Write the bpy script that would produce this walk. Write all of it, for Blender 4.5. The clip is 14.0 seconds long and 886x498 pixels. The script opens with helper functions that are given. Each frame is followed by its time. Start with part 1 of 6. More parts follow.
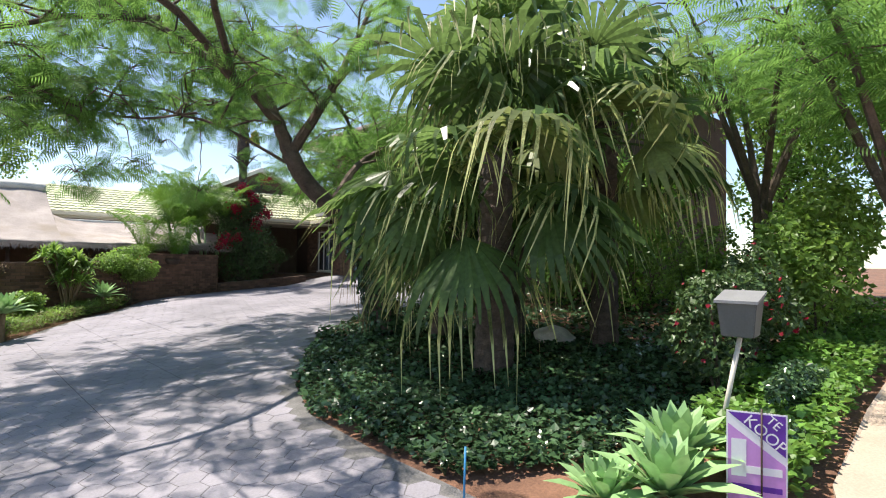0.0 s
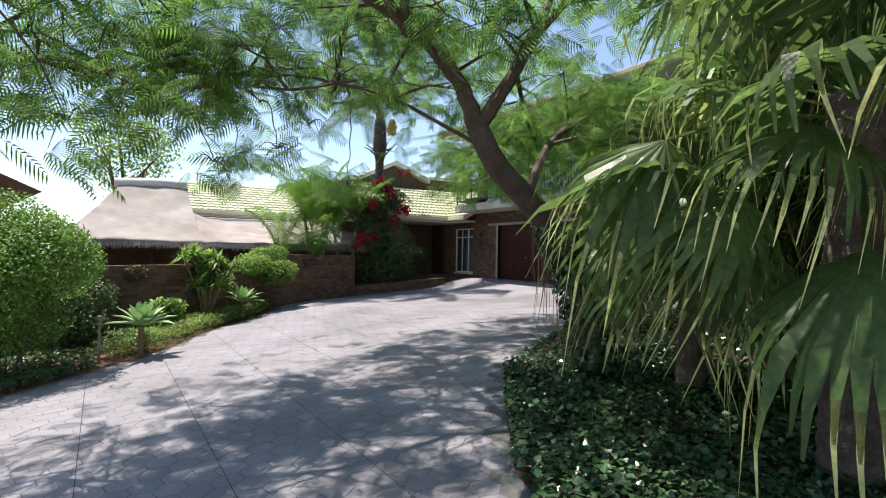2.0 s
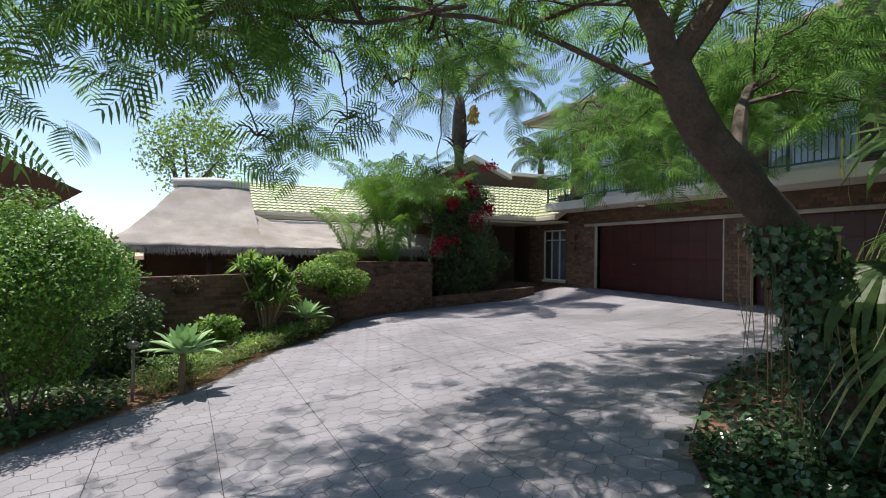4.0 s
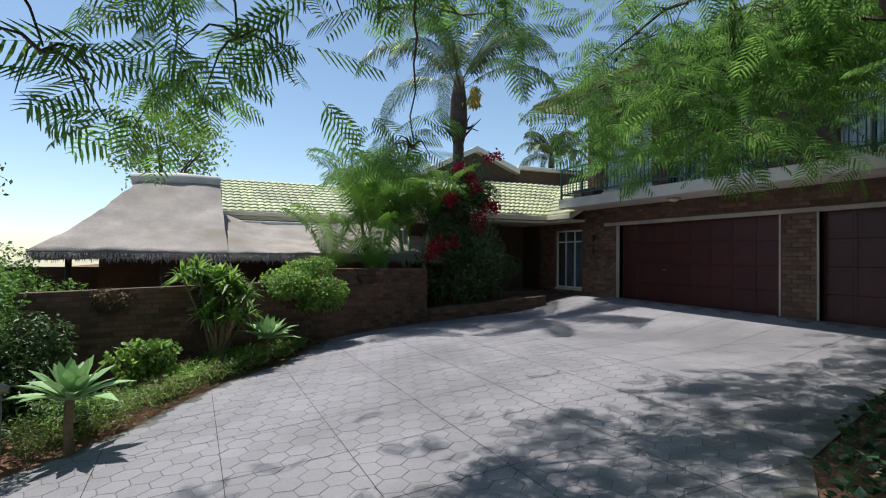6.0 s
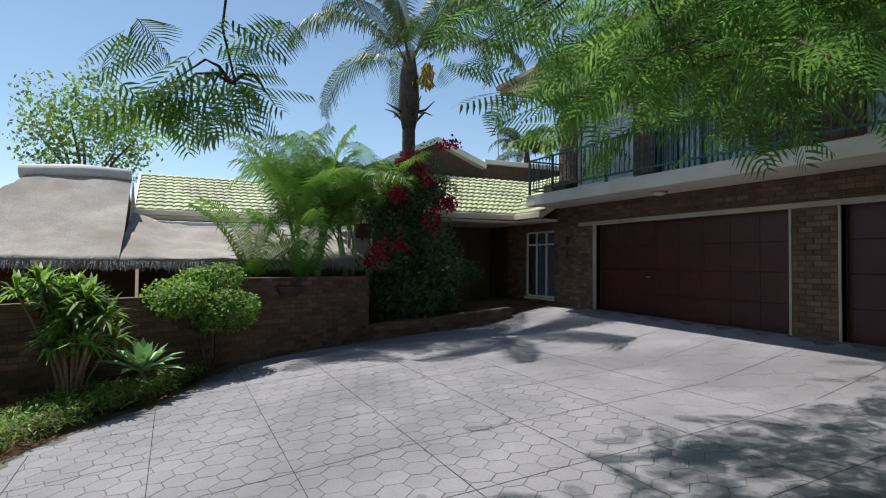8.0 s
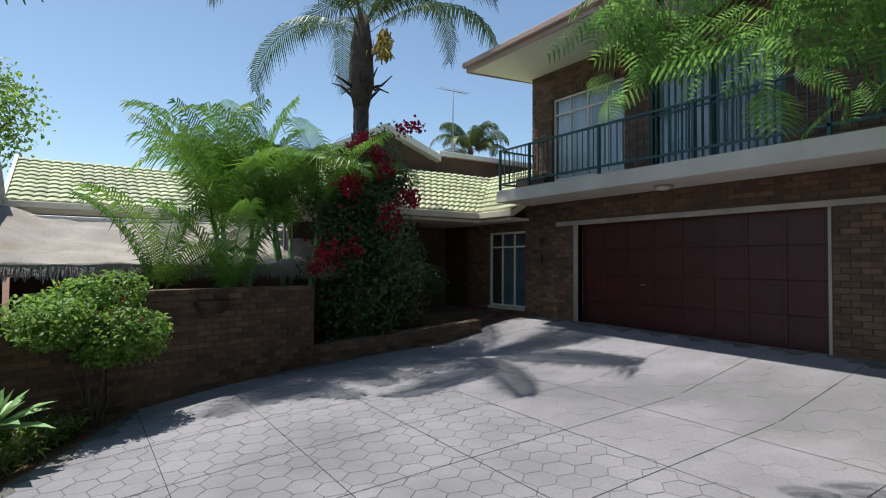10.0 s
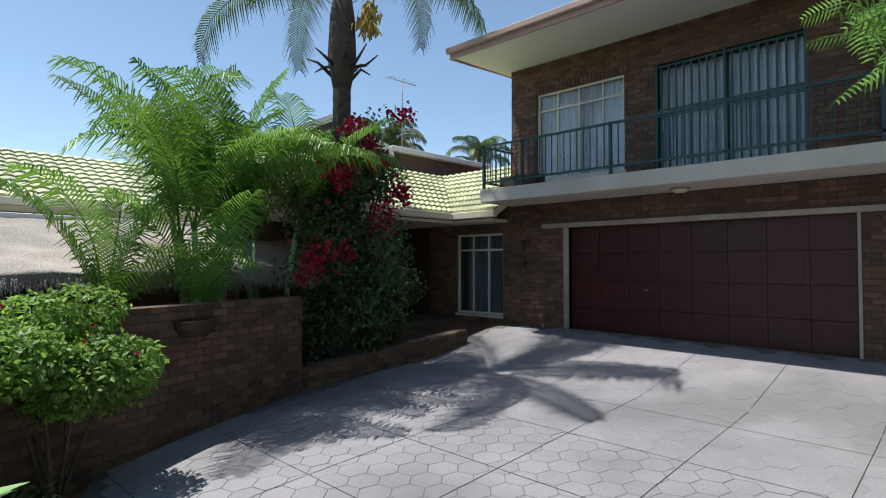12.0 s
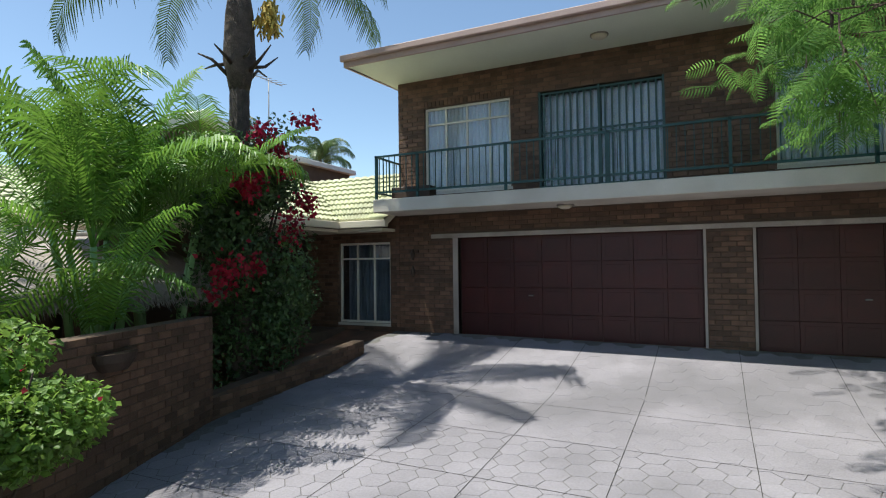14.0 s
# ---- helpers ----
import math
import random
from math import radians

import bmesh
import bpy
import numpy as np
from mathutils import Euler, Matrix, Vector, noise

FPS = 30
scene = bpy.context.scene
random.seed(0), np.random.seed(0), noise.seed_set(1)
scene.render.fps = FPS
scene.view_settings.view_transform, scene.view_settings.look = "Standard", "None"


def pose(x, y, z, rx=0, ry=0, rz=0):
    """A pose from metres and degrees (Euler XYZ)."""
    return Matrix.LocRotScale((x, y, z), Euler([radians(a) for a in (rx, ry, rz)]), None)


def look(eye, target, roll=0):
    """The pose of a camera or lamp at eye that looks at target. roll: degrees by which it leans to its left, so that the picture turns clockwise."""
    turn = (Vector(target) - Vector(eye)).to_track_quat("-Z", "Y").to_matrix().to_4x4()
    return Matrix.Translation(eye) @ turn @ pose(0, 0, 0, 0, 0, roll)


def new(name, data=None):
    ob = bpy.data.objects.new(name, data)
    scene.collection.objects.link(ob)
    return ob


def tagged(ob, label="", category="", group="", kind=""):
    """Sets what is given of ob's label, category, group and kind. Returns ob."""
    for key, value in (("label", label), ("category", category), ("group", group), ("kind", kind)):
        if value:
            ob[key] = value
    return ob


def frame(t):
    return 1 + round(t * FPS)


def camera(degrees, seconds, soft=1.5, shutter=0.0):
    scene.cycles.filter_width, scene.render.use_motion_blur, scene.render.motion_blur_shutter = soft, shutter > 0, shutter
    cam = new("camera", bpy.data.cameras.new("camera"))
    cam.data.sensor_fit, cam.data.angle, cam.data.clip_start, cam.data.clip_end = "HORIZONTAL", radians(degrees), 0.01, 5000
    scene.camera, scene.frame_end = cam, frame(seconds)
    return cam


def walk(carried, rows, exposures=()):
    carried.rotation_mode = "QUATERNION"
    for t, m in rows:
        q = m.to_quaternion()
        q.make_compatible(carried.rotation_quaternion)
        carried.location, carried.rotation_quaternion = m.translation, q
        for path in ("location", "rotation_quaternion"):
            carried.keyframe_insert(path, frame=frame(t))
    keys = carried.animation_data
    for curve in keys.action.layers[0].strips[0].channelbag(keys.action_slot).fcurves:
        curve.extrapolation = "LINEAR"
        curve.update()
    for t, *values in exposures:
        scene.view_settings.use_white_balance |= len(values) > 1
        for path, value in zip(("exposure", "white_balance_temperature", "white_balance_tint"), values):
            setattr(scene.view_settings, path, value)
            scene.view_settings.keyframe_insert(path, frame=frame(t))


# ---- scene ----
cam = camera(76.33, 14.0, soft=1.1)
# seconds; the eye; degrees to the left of +y, upward, and leaning
ROWS = [
    (0, 0.096, -0.801, 2.038, -42.42, 1.41, 0.73),
    (0.5, 0.312, 0.025, 2.077, -41.88, 1.15, 0.66),
    (1, 0.464, 0.783, 2.124, -39.63, 1.06, 0.73),
    (1.5, 0.539, 1.486, 2.207, -35.84, 0.79, 0.82),
    (2, 0.613, 2.177, 2.263, -31.24, 0.67, 0.99),
    (2.5, 0.729, 2.821, 2.282, -29.17, 0.71, 1.09),
    (3, 0.876, 3.531, 2.360, -27.21, 0.64, 1.13),
    (3.5, 1.042, 4.183, 2.384, -25.62, 0.64, 1.14),
    (6, 2.516, 6.756, 2.469, -23.89, 0.93, 0.60),
    (6.5, 2.906, 7.263, 2.498, -23.96, 1.05, 0.53),
    (7, 3.327, 7.707, 2.536, -23.94, 1.08, 0.51),
    (7.5, 3.745, 8.072, 2.543, -24.26, 1.24, 0.43),
    (8, 4.156, 8.447, 2.519, -25.55, 1.34, 0.37),
    (8.5, 4.471, 8.896, 2.520, -28.22, 1.40, 0.33),
    (11, 4.420, 11.709, 2.651, -36.83, 1.53, 0.33),
    (11.5, 3.956, 12.222, 2.668, -40.43, 1.52, 0.27),
    (12, 3.519, 12.763, 2.653, -45.85, 1.71, 0.09),
    (12.5, 3.094, 13.239, 2.686, -50.20, 1.73, -0.06),
    (13, 2.865, 13.537, 2.773, -54.05, 1.71, -0.26),
    (13.5, 2.737, 13.735, 2.803, -59.14, 1.67, -0.42),
    (14, 2.573, 13.867, 2.844, -64.27, 1.61, -0.71),
]


def view(x, y, z, yaw, pitch, lean):
    a, e = radians(yaw), radians(pitch)
    eye = Vector((x, y, z))
    return look(eye, eye + Vector((-math.sin(a) * math.cos(e), math.cos(a) * math.cos(e), math.sin(e))), lean)


walk(cam, [(row[0], view(*row[1:])) for row in ROWS],
     exposures=[(0.0, 1.17, 7000, 10), (2.0, 1.07, 6950, 10), (3.5, 0.8, 6900, 8), (6.0, 0.4, 6550, 4), (9.0, 0.42, 6600, 3), (12.0, 0.6, 6600, 3), (14.0, 0.78, 6650, 2)])

# ================= world, sun, exposure =================
SUN_DIR = Vector((0.21, -0.33, -1.0)).normalized()     # the way the light travels
SUN_EL = math.asin(-SUN_DIR.z)
SUN_ROT = math.atan2(-SUN_DIR.x, -SUN_DIR.y)
world = bpy.data.worlds.new("world")
scene.world = world
world.use_nodes = True
wn, wl = world.node_tree.nodes, world.node_tree.links
sky = wn.new("ShaderNodeTexSky")
sky.sky_type = "NISHITA"
sky.sun_disc = False
sky.sun_elevation = SUN_EL
sky.sun_rotation = SUN_ROT
sky.dust_density = 1.2
sky.altitude = 1300
wn["Background"].inputs["Strength"].default_value = 0.12
wl.new(sky.outputs[0], wn["Background"].inputs["Color"])
sun_data = bpy.data.lights.new("sun", "SUN")
sun_data.energy = 4.2
sun_data.angle = radians(0.53)
sun_data.color = (1.0, 0.96, 0.9)
sun = new("sun", sun_data)
sun.matrix_world = look((0, 0, 30), Vector((0, 0, 30)) + SUN_DIR)
tagged(sun, kind="structure")


# ================= materials =================
def material(name, base, rough=0.7, vary=0.15, scale=4.0, fine=60.0, bump=0.25, metal=0.0, dark=None, rand=0.0, trans=0.0, island=False,
             dark_scale=0.8, spec=0.5, bump_dist=0.01):
    """Two scales of colour variation, fine relief, optional per-object or per-piece change and leaf translucency."""
    m = bpy.data.materials.new(name)
    m.use_nodes = True
    n, l = m.node_tree.nodes, m.node_tree.links
    p = n["Principled BSDF"]
    p.inputs["Roughness"].default_value = rough
    p.inputs["Metallic"].default_value = metal
    p.inputs["Specular IOR Level"].default_value = spec
    co = n.new("ShaderNodeTexCoord")
    geo = n.new("ShaderNodeNewGeometry")
    def noise_tex(s, detail=4.0):
        t = n.new("ShaderNodeTexNoise")
        t.inputs["Scale"].default_value = s
        t.inputs["Detail"].default_value = detail
        l.new(geo.outputs["Position"], t.inputs["Vector"])
        return t
    big, small = noise_tex(scale), noise_tex(fine, 3.0)
    def ramp(src, lo, hi, a, b):
        r = n.new("ShaderNodeMapRange")
        for key, v in (("From Min", lo), ("From Max", hi), ("To Min", a), ("To Max", b)):
            r.inputs[key].default_value = v
        l.new(src, r.inputs["Value"])
        return r.outputs[0]
    value = ramp(big.outputs["Fac"], 0.3, 0.7, 1 - vary, 1 + vary)
    value2 = ramp(small.outputs["Fac"], 0.3, 0.7, 1 - vary * 0.7, 1 + vary * 0.7)
    mul = n.new("ShaderNodeMath"); mul.operation = "MULTIPLY"
    l.new(value, mul.inputs[0]); l.new(value2, mul.inputs[1])
    out = mul.outputs[0]
    if rand:
        if island:
            src = geo.outputs["Random Per Island"]
        else:
            src = n.new("ShaderNodeObjectInfo").outputs["Random"]
        r = ramp(src, 0, 1, 1 - rand, 1 + rand)
        m2 = n.new("ShaderNodeMath"); m2.operation = "MULTIPLY"
        l.new(out, m2.inputs[0]); l.new(r, m2.inputs[1])
        out = m2.outputs[0]
    hsv = n.new("ShaderNodeHueSaturation")
    hsv.inputs["Color"].default_value = (*base, 1)
    l.new(out, hsv.inputs["Value"])
    col = hsv.outputs[0]
    if dark:
        mix = n.new("ShaderNodeMix"); mix.data_type = "RGBA"
        st = noise_tex(dark_scale, 6.0)
        l.new(ramp(st.outputs["Fac"], 0.5, 0.68, 0, 0.85), mix.inputs["Factor"])
        l.new(col, mix.inputs["A"]); mix.inputs["B"].default_value = (*dark, 1)
        col = mix.outputs["Result"]
    l.new(col, p.inputs["Base Color"])
    if bump:
        b = n.new("ShaderNodeBump")
        b.inputs["Strength"].default_value = bump
        b.inputs["Distance"].default_value = bump_dist
        l.new(small.outputs["Fac"], b.inputs["Height"])
        l.new(b.outputs[0], p.inputs["Normal"])
    if trans:
        tr = n.new("ShaderNodeBsdfTranslucent")
        mx = n.new("ShaderNodeMixShader")
        mx.inputs[0].default_value = trans
        br = n.new("ShaderNodeHueSaturation")
        br.inputs["Value"].default_value = 1.5
        br.inputs["Hue"].default_value = 0.485
        l.new(col, br.inputs["Color"])
        l.new(br.outputs[0], tr.inputs["Color"])
        l.new(p.outputs[0], mx.inputs[1]); l.new(tr.outputs[0], mx.inputs[2])
        l.new(mx.outputs[0], n["Material Output"].inputs["Surface"])
    return m


M_PAVER = material("stamped_concrete", (0.225, 0.212, 0.24), 0.8, 0.13, 0.9, 45, 0.5, dark=(0.15, 0.143, 0.16), rand=0.07, island=True, dark_scale=0.5)
M_PAVER_ONE = material("stamped_concrete_piece", (0.225, 0.212, 0.24), 0.8, 0.13, 0.9, 45, 0.5, dark=(0.15, 0.143, 0.16), rand=0.07, dark_scale=0.5)
M_JOINT = material("joint", (0.125, 0.12, 0.118), 0.95, 0.3, 3, 50, 0.3)
M_SAWCUT = material("saw_cut", (0.035, 0.033, 0.032), 0.95, 0.3, 3, 50, 0.2)
M_EARTH = material("earth", (0.17, 0.085, 0.052), 0.95, 0.35, 2, 40, 0.8, dark=(0.07, 0.05, 0.035))
M_PATH = material("sandy_paving", (0.42, 0.33, 0.26), 0.9, 0.15, 1.2, 50, 0.4, dark=(0.3, 0.22, 0.17))
M_BRICK = material("klinker_brick", (0.125, 0.068, 0.043), 0.75, 0.25, 5, 90, 0.5, rand=0.42, island=True)
M_BRICK_ONE = material("klinker_brick_piece", (0.125, 0.068, 0.043), 0.75, 0.25, 5, 90, 0.5, rand=0.42)
M_MORTAR = material("mortar", (0.11, 0.075, 0.055), 0.95, 0.15, 4, 80, 0.4)
M_CONC = material("painted_concrete", (0.62, 0.57, 0.5), 0.75, 0.08, 1.5, 60, 0.15, dark=(0.5, 0.45, 0.38))
M_JAMB = material("weathered_plaster", (0.4, 0.34, 0.3), 0.85, 0.15, 2, 50, 0.2, dark=(0.26, 0.21, 0.18))
M_CREAM = material("cream_paint", (0.66, 0.6, 0.48), 0.6, 0.05, 2, 60, 0.1)
M_SOFFIT = material("soffit_board", (0.74, 0.76, 0.66), 0.7, 0.05, 1, 40, 0.1)
M_FASCIA = material("fascia", (0.42, 0.3, 0.27), 0.55, 0.1, 2, 60, 0.1)
M_GUTTER = material("gutter_white", (0.72, 0.72, 0.7), 0.5, 0.06, 2, 60, 0.1)
M_TILE = material("green_cream_tile", (0.46, 0.48, 0.31), 0.7, 0.15, 1.0, 40, 0.3, rand=0.12, island=True, dark=(0.37, 0.365, 0.26))
M_THATCH = material("thatch", (0.34, 0.3, 0.28), 0.95, 0.22, 1.3, 34, 1.0, dark=(0.25, 0.21, 0.17), bump_dist=0.03)
M_RIDGE = material("ridge_cement", (0.6, 0.58, 0.53), 0.85, 0.12, 2, 40, 0.4)
M_DOOR = material("red_brown_timber", (0.054, 0.009, 0.008), 0.45, 0.15, 3, 50, 0.15, rand=0.12)
# timber colour; also the painted shade of the porch recess
M_DARKWOOD_SHADE = material("dark_timber_and_shade", (0.05, 0.03, 0.02), 0.6, 0.2, 3, 50, 0.3)
M_FRAME = material("window_frame_paint", (0.7, 0.66, 0.58), 0.5, 0.05, 2, 60, 0.05)
M_GREENMETAL = material("green_painted_steel", (0.013, 0.062, 0.06), 0.45, 0.1, 4, 60, 0.05)
M_CURTAIN = material("curtain", (0.88, 0.9, 0.94), 0.9, 0.08, 3, 40, 0.1, trans=0.15)
M_NET = material("net_curtain", (0.2, 0.23, 0.27), 0.9, 0.15, 3, 40, 0.1)
M_LAMP = material("lamp_shell", (0.25, 0.22, 0.19), 0.5, 0.1, 4, 60, 0.05)
M_BARK = material("bark", (0.1, 0.072, 0.055), 0.9, 0.3, 6, 40, 1.0, bump_dist=0.02)
M_PALMBARK = material("palm_bark", (0.082, 0.06, 0.048), 0.9, 0.35, 8, 50, 1.0, bump_dist=0.02)
M_FEATHERY = material("feathery_leaf", (0.1, 0.21, 0.05), 0.6, 0.25, 1.2, 12, 0, rand=0.2, island=True, trans=0.6, spec=0.2)
M_FAN = material("fan_leaf", (0.085, 0.15, 0.045), 0.36, 0.3, 1.5, 20, 0.1, rand=0.3, trans=0.5, spec=0.35)
M_FANDRY = material("fan_leaf_tip", (0.46, 0.48, 0.2), 0.5, 0.3, 3, 30, 0.1, rand=0.3, trans=0.3)
M_FANPALE = material("pale_fan_leaf", (0.19, 0.24, 0.085), 0.45, 0.25, 2, 20, 0.1, rand=0.3, trans=0.45, spec=0.3)
M_ARECA = material("areca_leaf", (0.1, 0.215, 0.032), 0.45, 0.25, 1.5, 20, 0.1, rand=0.3, trans=0.35)
M_QUEEN = material("palm_leaf", (0.055, 0.1, 0.03), 0.5, 0.2, 1.5, 20, 0.1, rand=0.2, trans=0.2)
M_SHRUB = material("shrub_leaf", (0.06, 0.11, 0.035), 0.45, 0.3, 2, 15, 0, rand=0.35, island=True, trans=0.25)
M_BRIGHT = material("bright_leaf", (0.155, 0.27, 0.055), 0.5, 0.3, 2, 15, 0, rand=0.35, island=True, trans=0.45)
M_GREEN = material("fresh_green_leaf", (0.11, 0.23, 0.042), 0.45, 0.3, 2, 15, 0, rand=0.4, island=True, trans=0.35)
M_IVY = material("ivy_leaf", (0.05, 0.1, 0.044), 0.24, 0.3, 2, 15, 0, rand=0.4, island=True, trans=0.15)
M_AGAVE = material("agave_leaf", (0.24, 0.4, 0.17), 0.45, 0.15, 3, 20, 0.05, rand=0.12, trans=0.1)
M_RED = material("red_bract", (0.3, 0.006, 0.022), 0.6, 0.3, 4, 20, 0, rand=0.35, island=True, trans=0.3)
M_DRY = material("dry_stem", (0.2, 0.14, 0.08), 0.9, 0.3, 4, 30, 0.3)
M_DRYFLOWER = material("fruit_cluster", (0.5, 0.36, 0.08), 0.7, 0.3, 8, 60, 0.3, island=True, rand=0.3)
M_MAIL = material("grey_mailbox", (0.09, 0.09, 0.095), 0.5, 0.1, 4, 60, 0.1)
M_MAILLID = material("grey_mailbox_lid", (0.2, 0.2, 0.21), 0.5, 0.1, 4, 60, 0.1)
M_PIPE = material("white_pole", (0.6, 0.55, 0.48), 0.6, 0.15, 4, 60, 0.1)
M_SIGN = material("sign_white", (0.75, 0.72, 0.76), 0.5, 0.03, 3, 60, 0)
M_SIGNPINK = material("sign_pink", (0.55, 0.25, 0.6), 0.5, 0.04, 3, 60, 0)
M_PURPLE = material("sign_purple", (0.11, 0.02, 0.3), 0.5, 0.05, 3, 60, 0)
M_STONE = material("pale_stone", (0.5, 0.44, 0.36), 0.9, 0.2, 5, 60, 0.6)
M_BLUE = material("blue_stake", (0.03, 0.2, 0.4), 0.5, 0.1, 4, 60, 0)
M_BROWNROOF = material("brown_tile", (0.16, 0.09, 0.065), 0.8, 0.2, 2, 40, 0.4, rand=0.2, island=True)
# shade of the unlit rooms, put into the colour of the inner walls
M_ROOMSHADE = material("painted_room_shade", (0.04, 0.035, 0.03), 0.9, 0.1, 2, 30, 0)
M_HILL = material("far_trees", (0.06, 0.09, 0.04), 0.9, 0.4, 0.05, 0.5, 0)

glass = bpy.data.materials.new("window_glass")
glass.use_nodes = True
gp = glass.node_tree.nodes["Principled BSDF"]
gp.inputs["Base Color"].default_value = (0.9, 0.95, 1, 1)
gp.inputs["Roughness"].default_value = 0.02
gp.inputs["Transmission Weight"].default_value = 1.0
gp.inputs["IOR"].default_value = 1.45


# ================= building blocks =================
def link(name, me, mat, parent=None, label="", kind=""):
    ob = new(name, me)
    if mat:
        me.materials.append(mat)
    if parent:
        ob.parent = parent
    return tagged(ob, label=label, kind=kind)


def part(name, bm, mat, parent=None, label="", kind=""):
    me = bpy.data.meshes.new(name)
    bm.to_mesh(me)
    bm.free()
    return link(name, me, mat, parent, label, kind)


def thing(name, at, label, category, group="", rz=0.0):
    ob = new(name)
    ob.matrix_world = pose(*at, 0, 0, rz)
    return tagged(ob, label, category, group)


def add_box(bm, lo, hi, bevel=0.0):
    lo, hi = Vector(lo), Vector(hi)
    r = bmesh.ops.create_cube(bm, size=1.0, matrix=Matrix.Translation((lo + hi) / 2) @ Matrix.Diagonal((*(hi - lo), 1)))
    if bevel:
        edges = list({e for v in r["verts"] for e in v.link_edges})
        bmesh.ops.bevel(bm, geom=edges, offset=bevel, segments=1, affect="EDGES")


def boxed(name, lo, hi, mat, parent=None, bevel=0.0, label="", kind=""):
    bm = bmesh.new()
    add_box(bm, lo, hi, bevel)
    return part(name, bm, mat, parent, label, kind)


def add_tube(bm, pts, radii, sides=8):
    pts = [Vector(p) for p in pts]
    rings = []
    for i, p in enumerate(pts):
        d = (pts[min(i + 1, len(pts) - 1)] - pts[max(i - 1, 0)]).normalized()
        side = d.cross(Vector((0.31, 0.95, 0.1))).normalized()
        up = side.cross(d)
        rings.append([bm.verts.new(p + (side * math.cos(a) + up * math.sin(a)) * radii[i])
                      for a in (math.tau * k / sides for k in range(sides))])
    for a, b in zip(rings, rings[1:]):
        for k in range(sides):
            bm.faces.new((a[k], a[(k + 1) % sides], b[(k + 1) % sides], b[k]))
    bm.faces.new(rings[0][::-1])
    bm.faces.new(rings[-1])
    return rings


def tube(name, pts, radii, mat, parent=None, sides=8, label="", smooth=True):
    bm = bmesh.new()
    add_tube(bm, pts, radii if hasattr(radii, "__len__") else [radii] * len(pts), sides)
    bmesh.ops.recalc_face_normals(bm, faces=bm.faces)
    for f in bm.faces:
        f.smooth = smooth
    return part(name, bm, mat, parent, label)


def extrude_poly(name, poly, vec, mat, parent=None, kind="", label=""):
    """A prism: the polygon's points pushed along vec."""
    bm = bmesh.new()
    a = [bm.verts.new(p) for p in poly]
    b = [bm.verts.new(Vector(p) + Vector(vec)) for p in poly]
    bm.faces.new(a)
    bm.faces.new(b[::-1])
    for i in range(len(a)):
        j = (i + 1) % len(a)
        bm.faces.new((a[i], b[i], b[j], a[j]))
    bmesh.ops.recalc_face_normals(bm, faces=bm.faces)
    return part(name, bm, mat, parent, label, kind)


def array_mesh(name, verts, faces, smooth=False):
    """A mesh from numpy arrays; every face has as many corners."""
    me = bpy.data.meshes.new(name)
    faces = np.asarray(faces, dtype=np.int32)
    k = faces.shape[1]
    me.vertices.add(len(verts))
    me.vertices.foreach_set("co", np.asarray(verts, dtype=np.float32).ravel())
    me.loops.add(faces.size)
    me.loops.foreach_set("vertex_index", faces.ravel())
    me.polygons.add(len(faces))
    me.polygons.foreach_set("loop_start", np.arange(0, faces.size, k, dtype=np.int32))
    me.polygons.foreach_set("loop_total", np.full(len(faces), k, dtype=np.int32))
    me.polygons.foreach_set("use_smooth", np.zeros(len(faces), dtype=bool))
    me.update(calc_edges=True)
    return me


def scatter_mesh(name, tv, tf, pos, rot, scale):
    """Copies of the small shape (tv, tf) at pos, turned by the 3 x 3 matrices rot, sized by scale, in one mesh."""
    tv, tf, pos, rot, scale = (np.asarray(a) for a in (tv, tf, pos, rot, scale))
    n, k = len(pos), len(tv)
    v = np.einsum("nij,kj->nki", rot, tv) * scale.reshape(n, 1, 1) + pos[:, None, :]
    f = tf[None] + (np.arange(n) * k)[:, None, None]
    return array_mesh(name, v.reshape(-1, 3), f.reshape(-1, tf.shape[1]))


def turned(rng, n, tilt=1.0, normals=None):
    """Random 3 x 3 turns: leaf length along x, leaf normal along z, leaning about the up axis or the normals."""
    z = rng.normal(size=(n, 3)) * tilt + ((0, 0, 1) if normals is None else normals)
    z /= np.linalg.norm(z, axis=1)[:, None]
    x = rng.normal(size=(n, 3))
    x -= (x * z).sum(1)[:, None] * z
    x /= np.linalg.norm(x, axis=1)[:, None]
    return np.stack([x, np.cross(z, x), z], axis=2)


LEAF_V = [(0, 0, 0), (0.5, 0.28, 0.04), (1, 0, -0.05), (0.5, -0.28, 0.04)]
LEAF_F = [(0, 1, 2, 3)]
IVY_V = [(0, 0, 0), (0.3, 0.5, 0.03), (1, 0, -0.06), (0.3, -0.5, 0.03)]


def G(x, y):
    """The height of the ground: it climbs towards the house."""
    z = 0.06 + 0.1 * min(x, 6) + 0.06 * min(max(0, x - 6), 4.5) + 0.185 * min(max(0, x - 10.5), 2.5) + 0.012 * (min(max(y, -10), 18) - 8)
    return z if x > -4 else z + 0.08 * (-4 - max(x, -12))


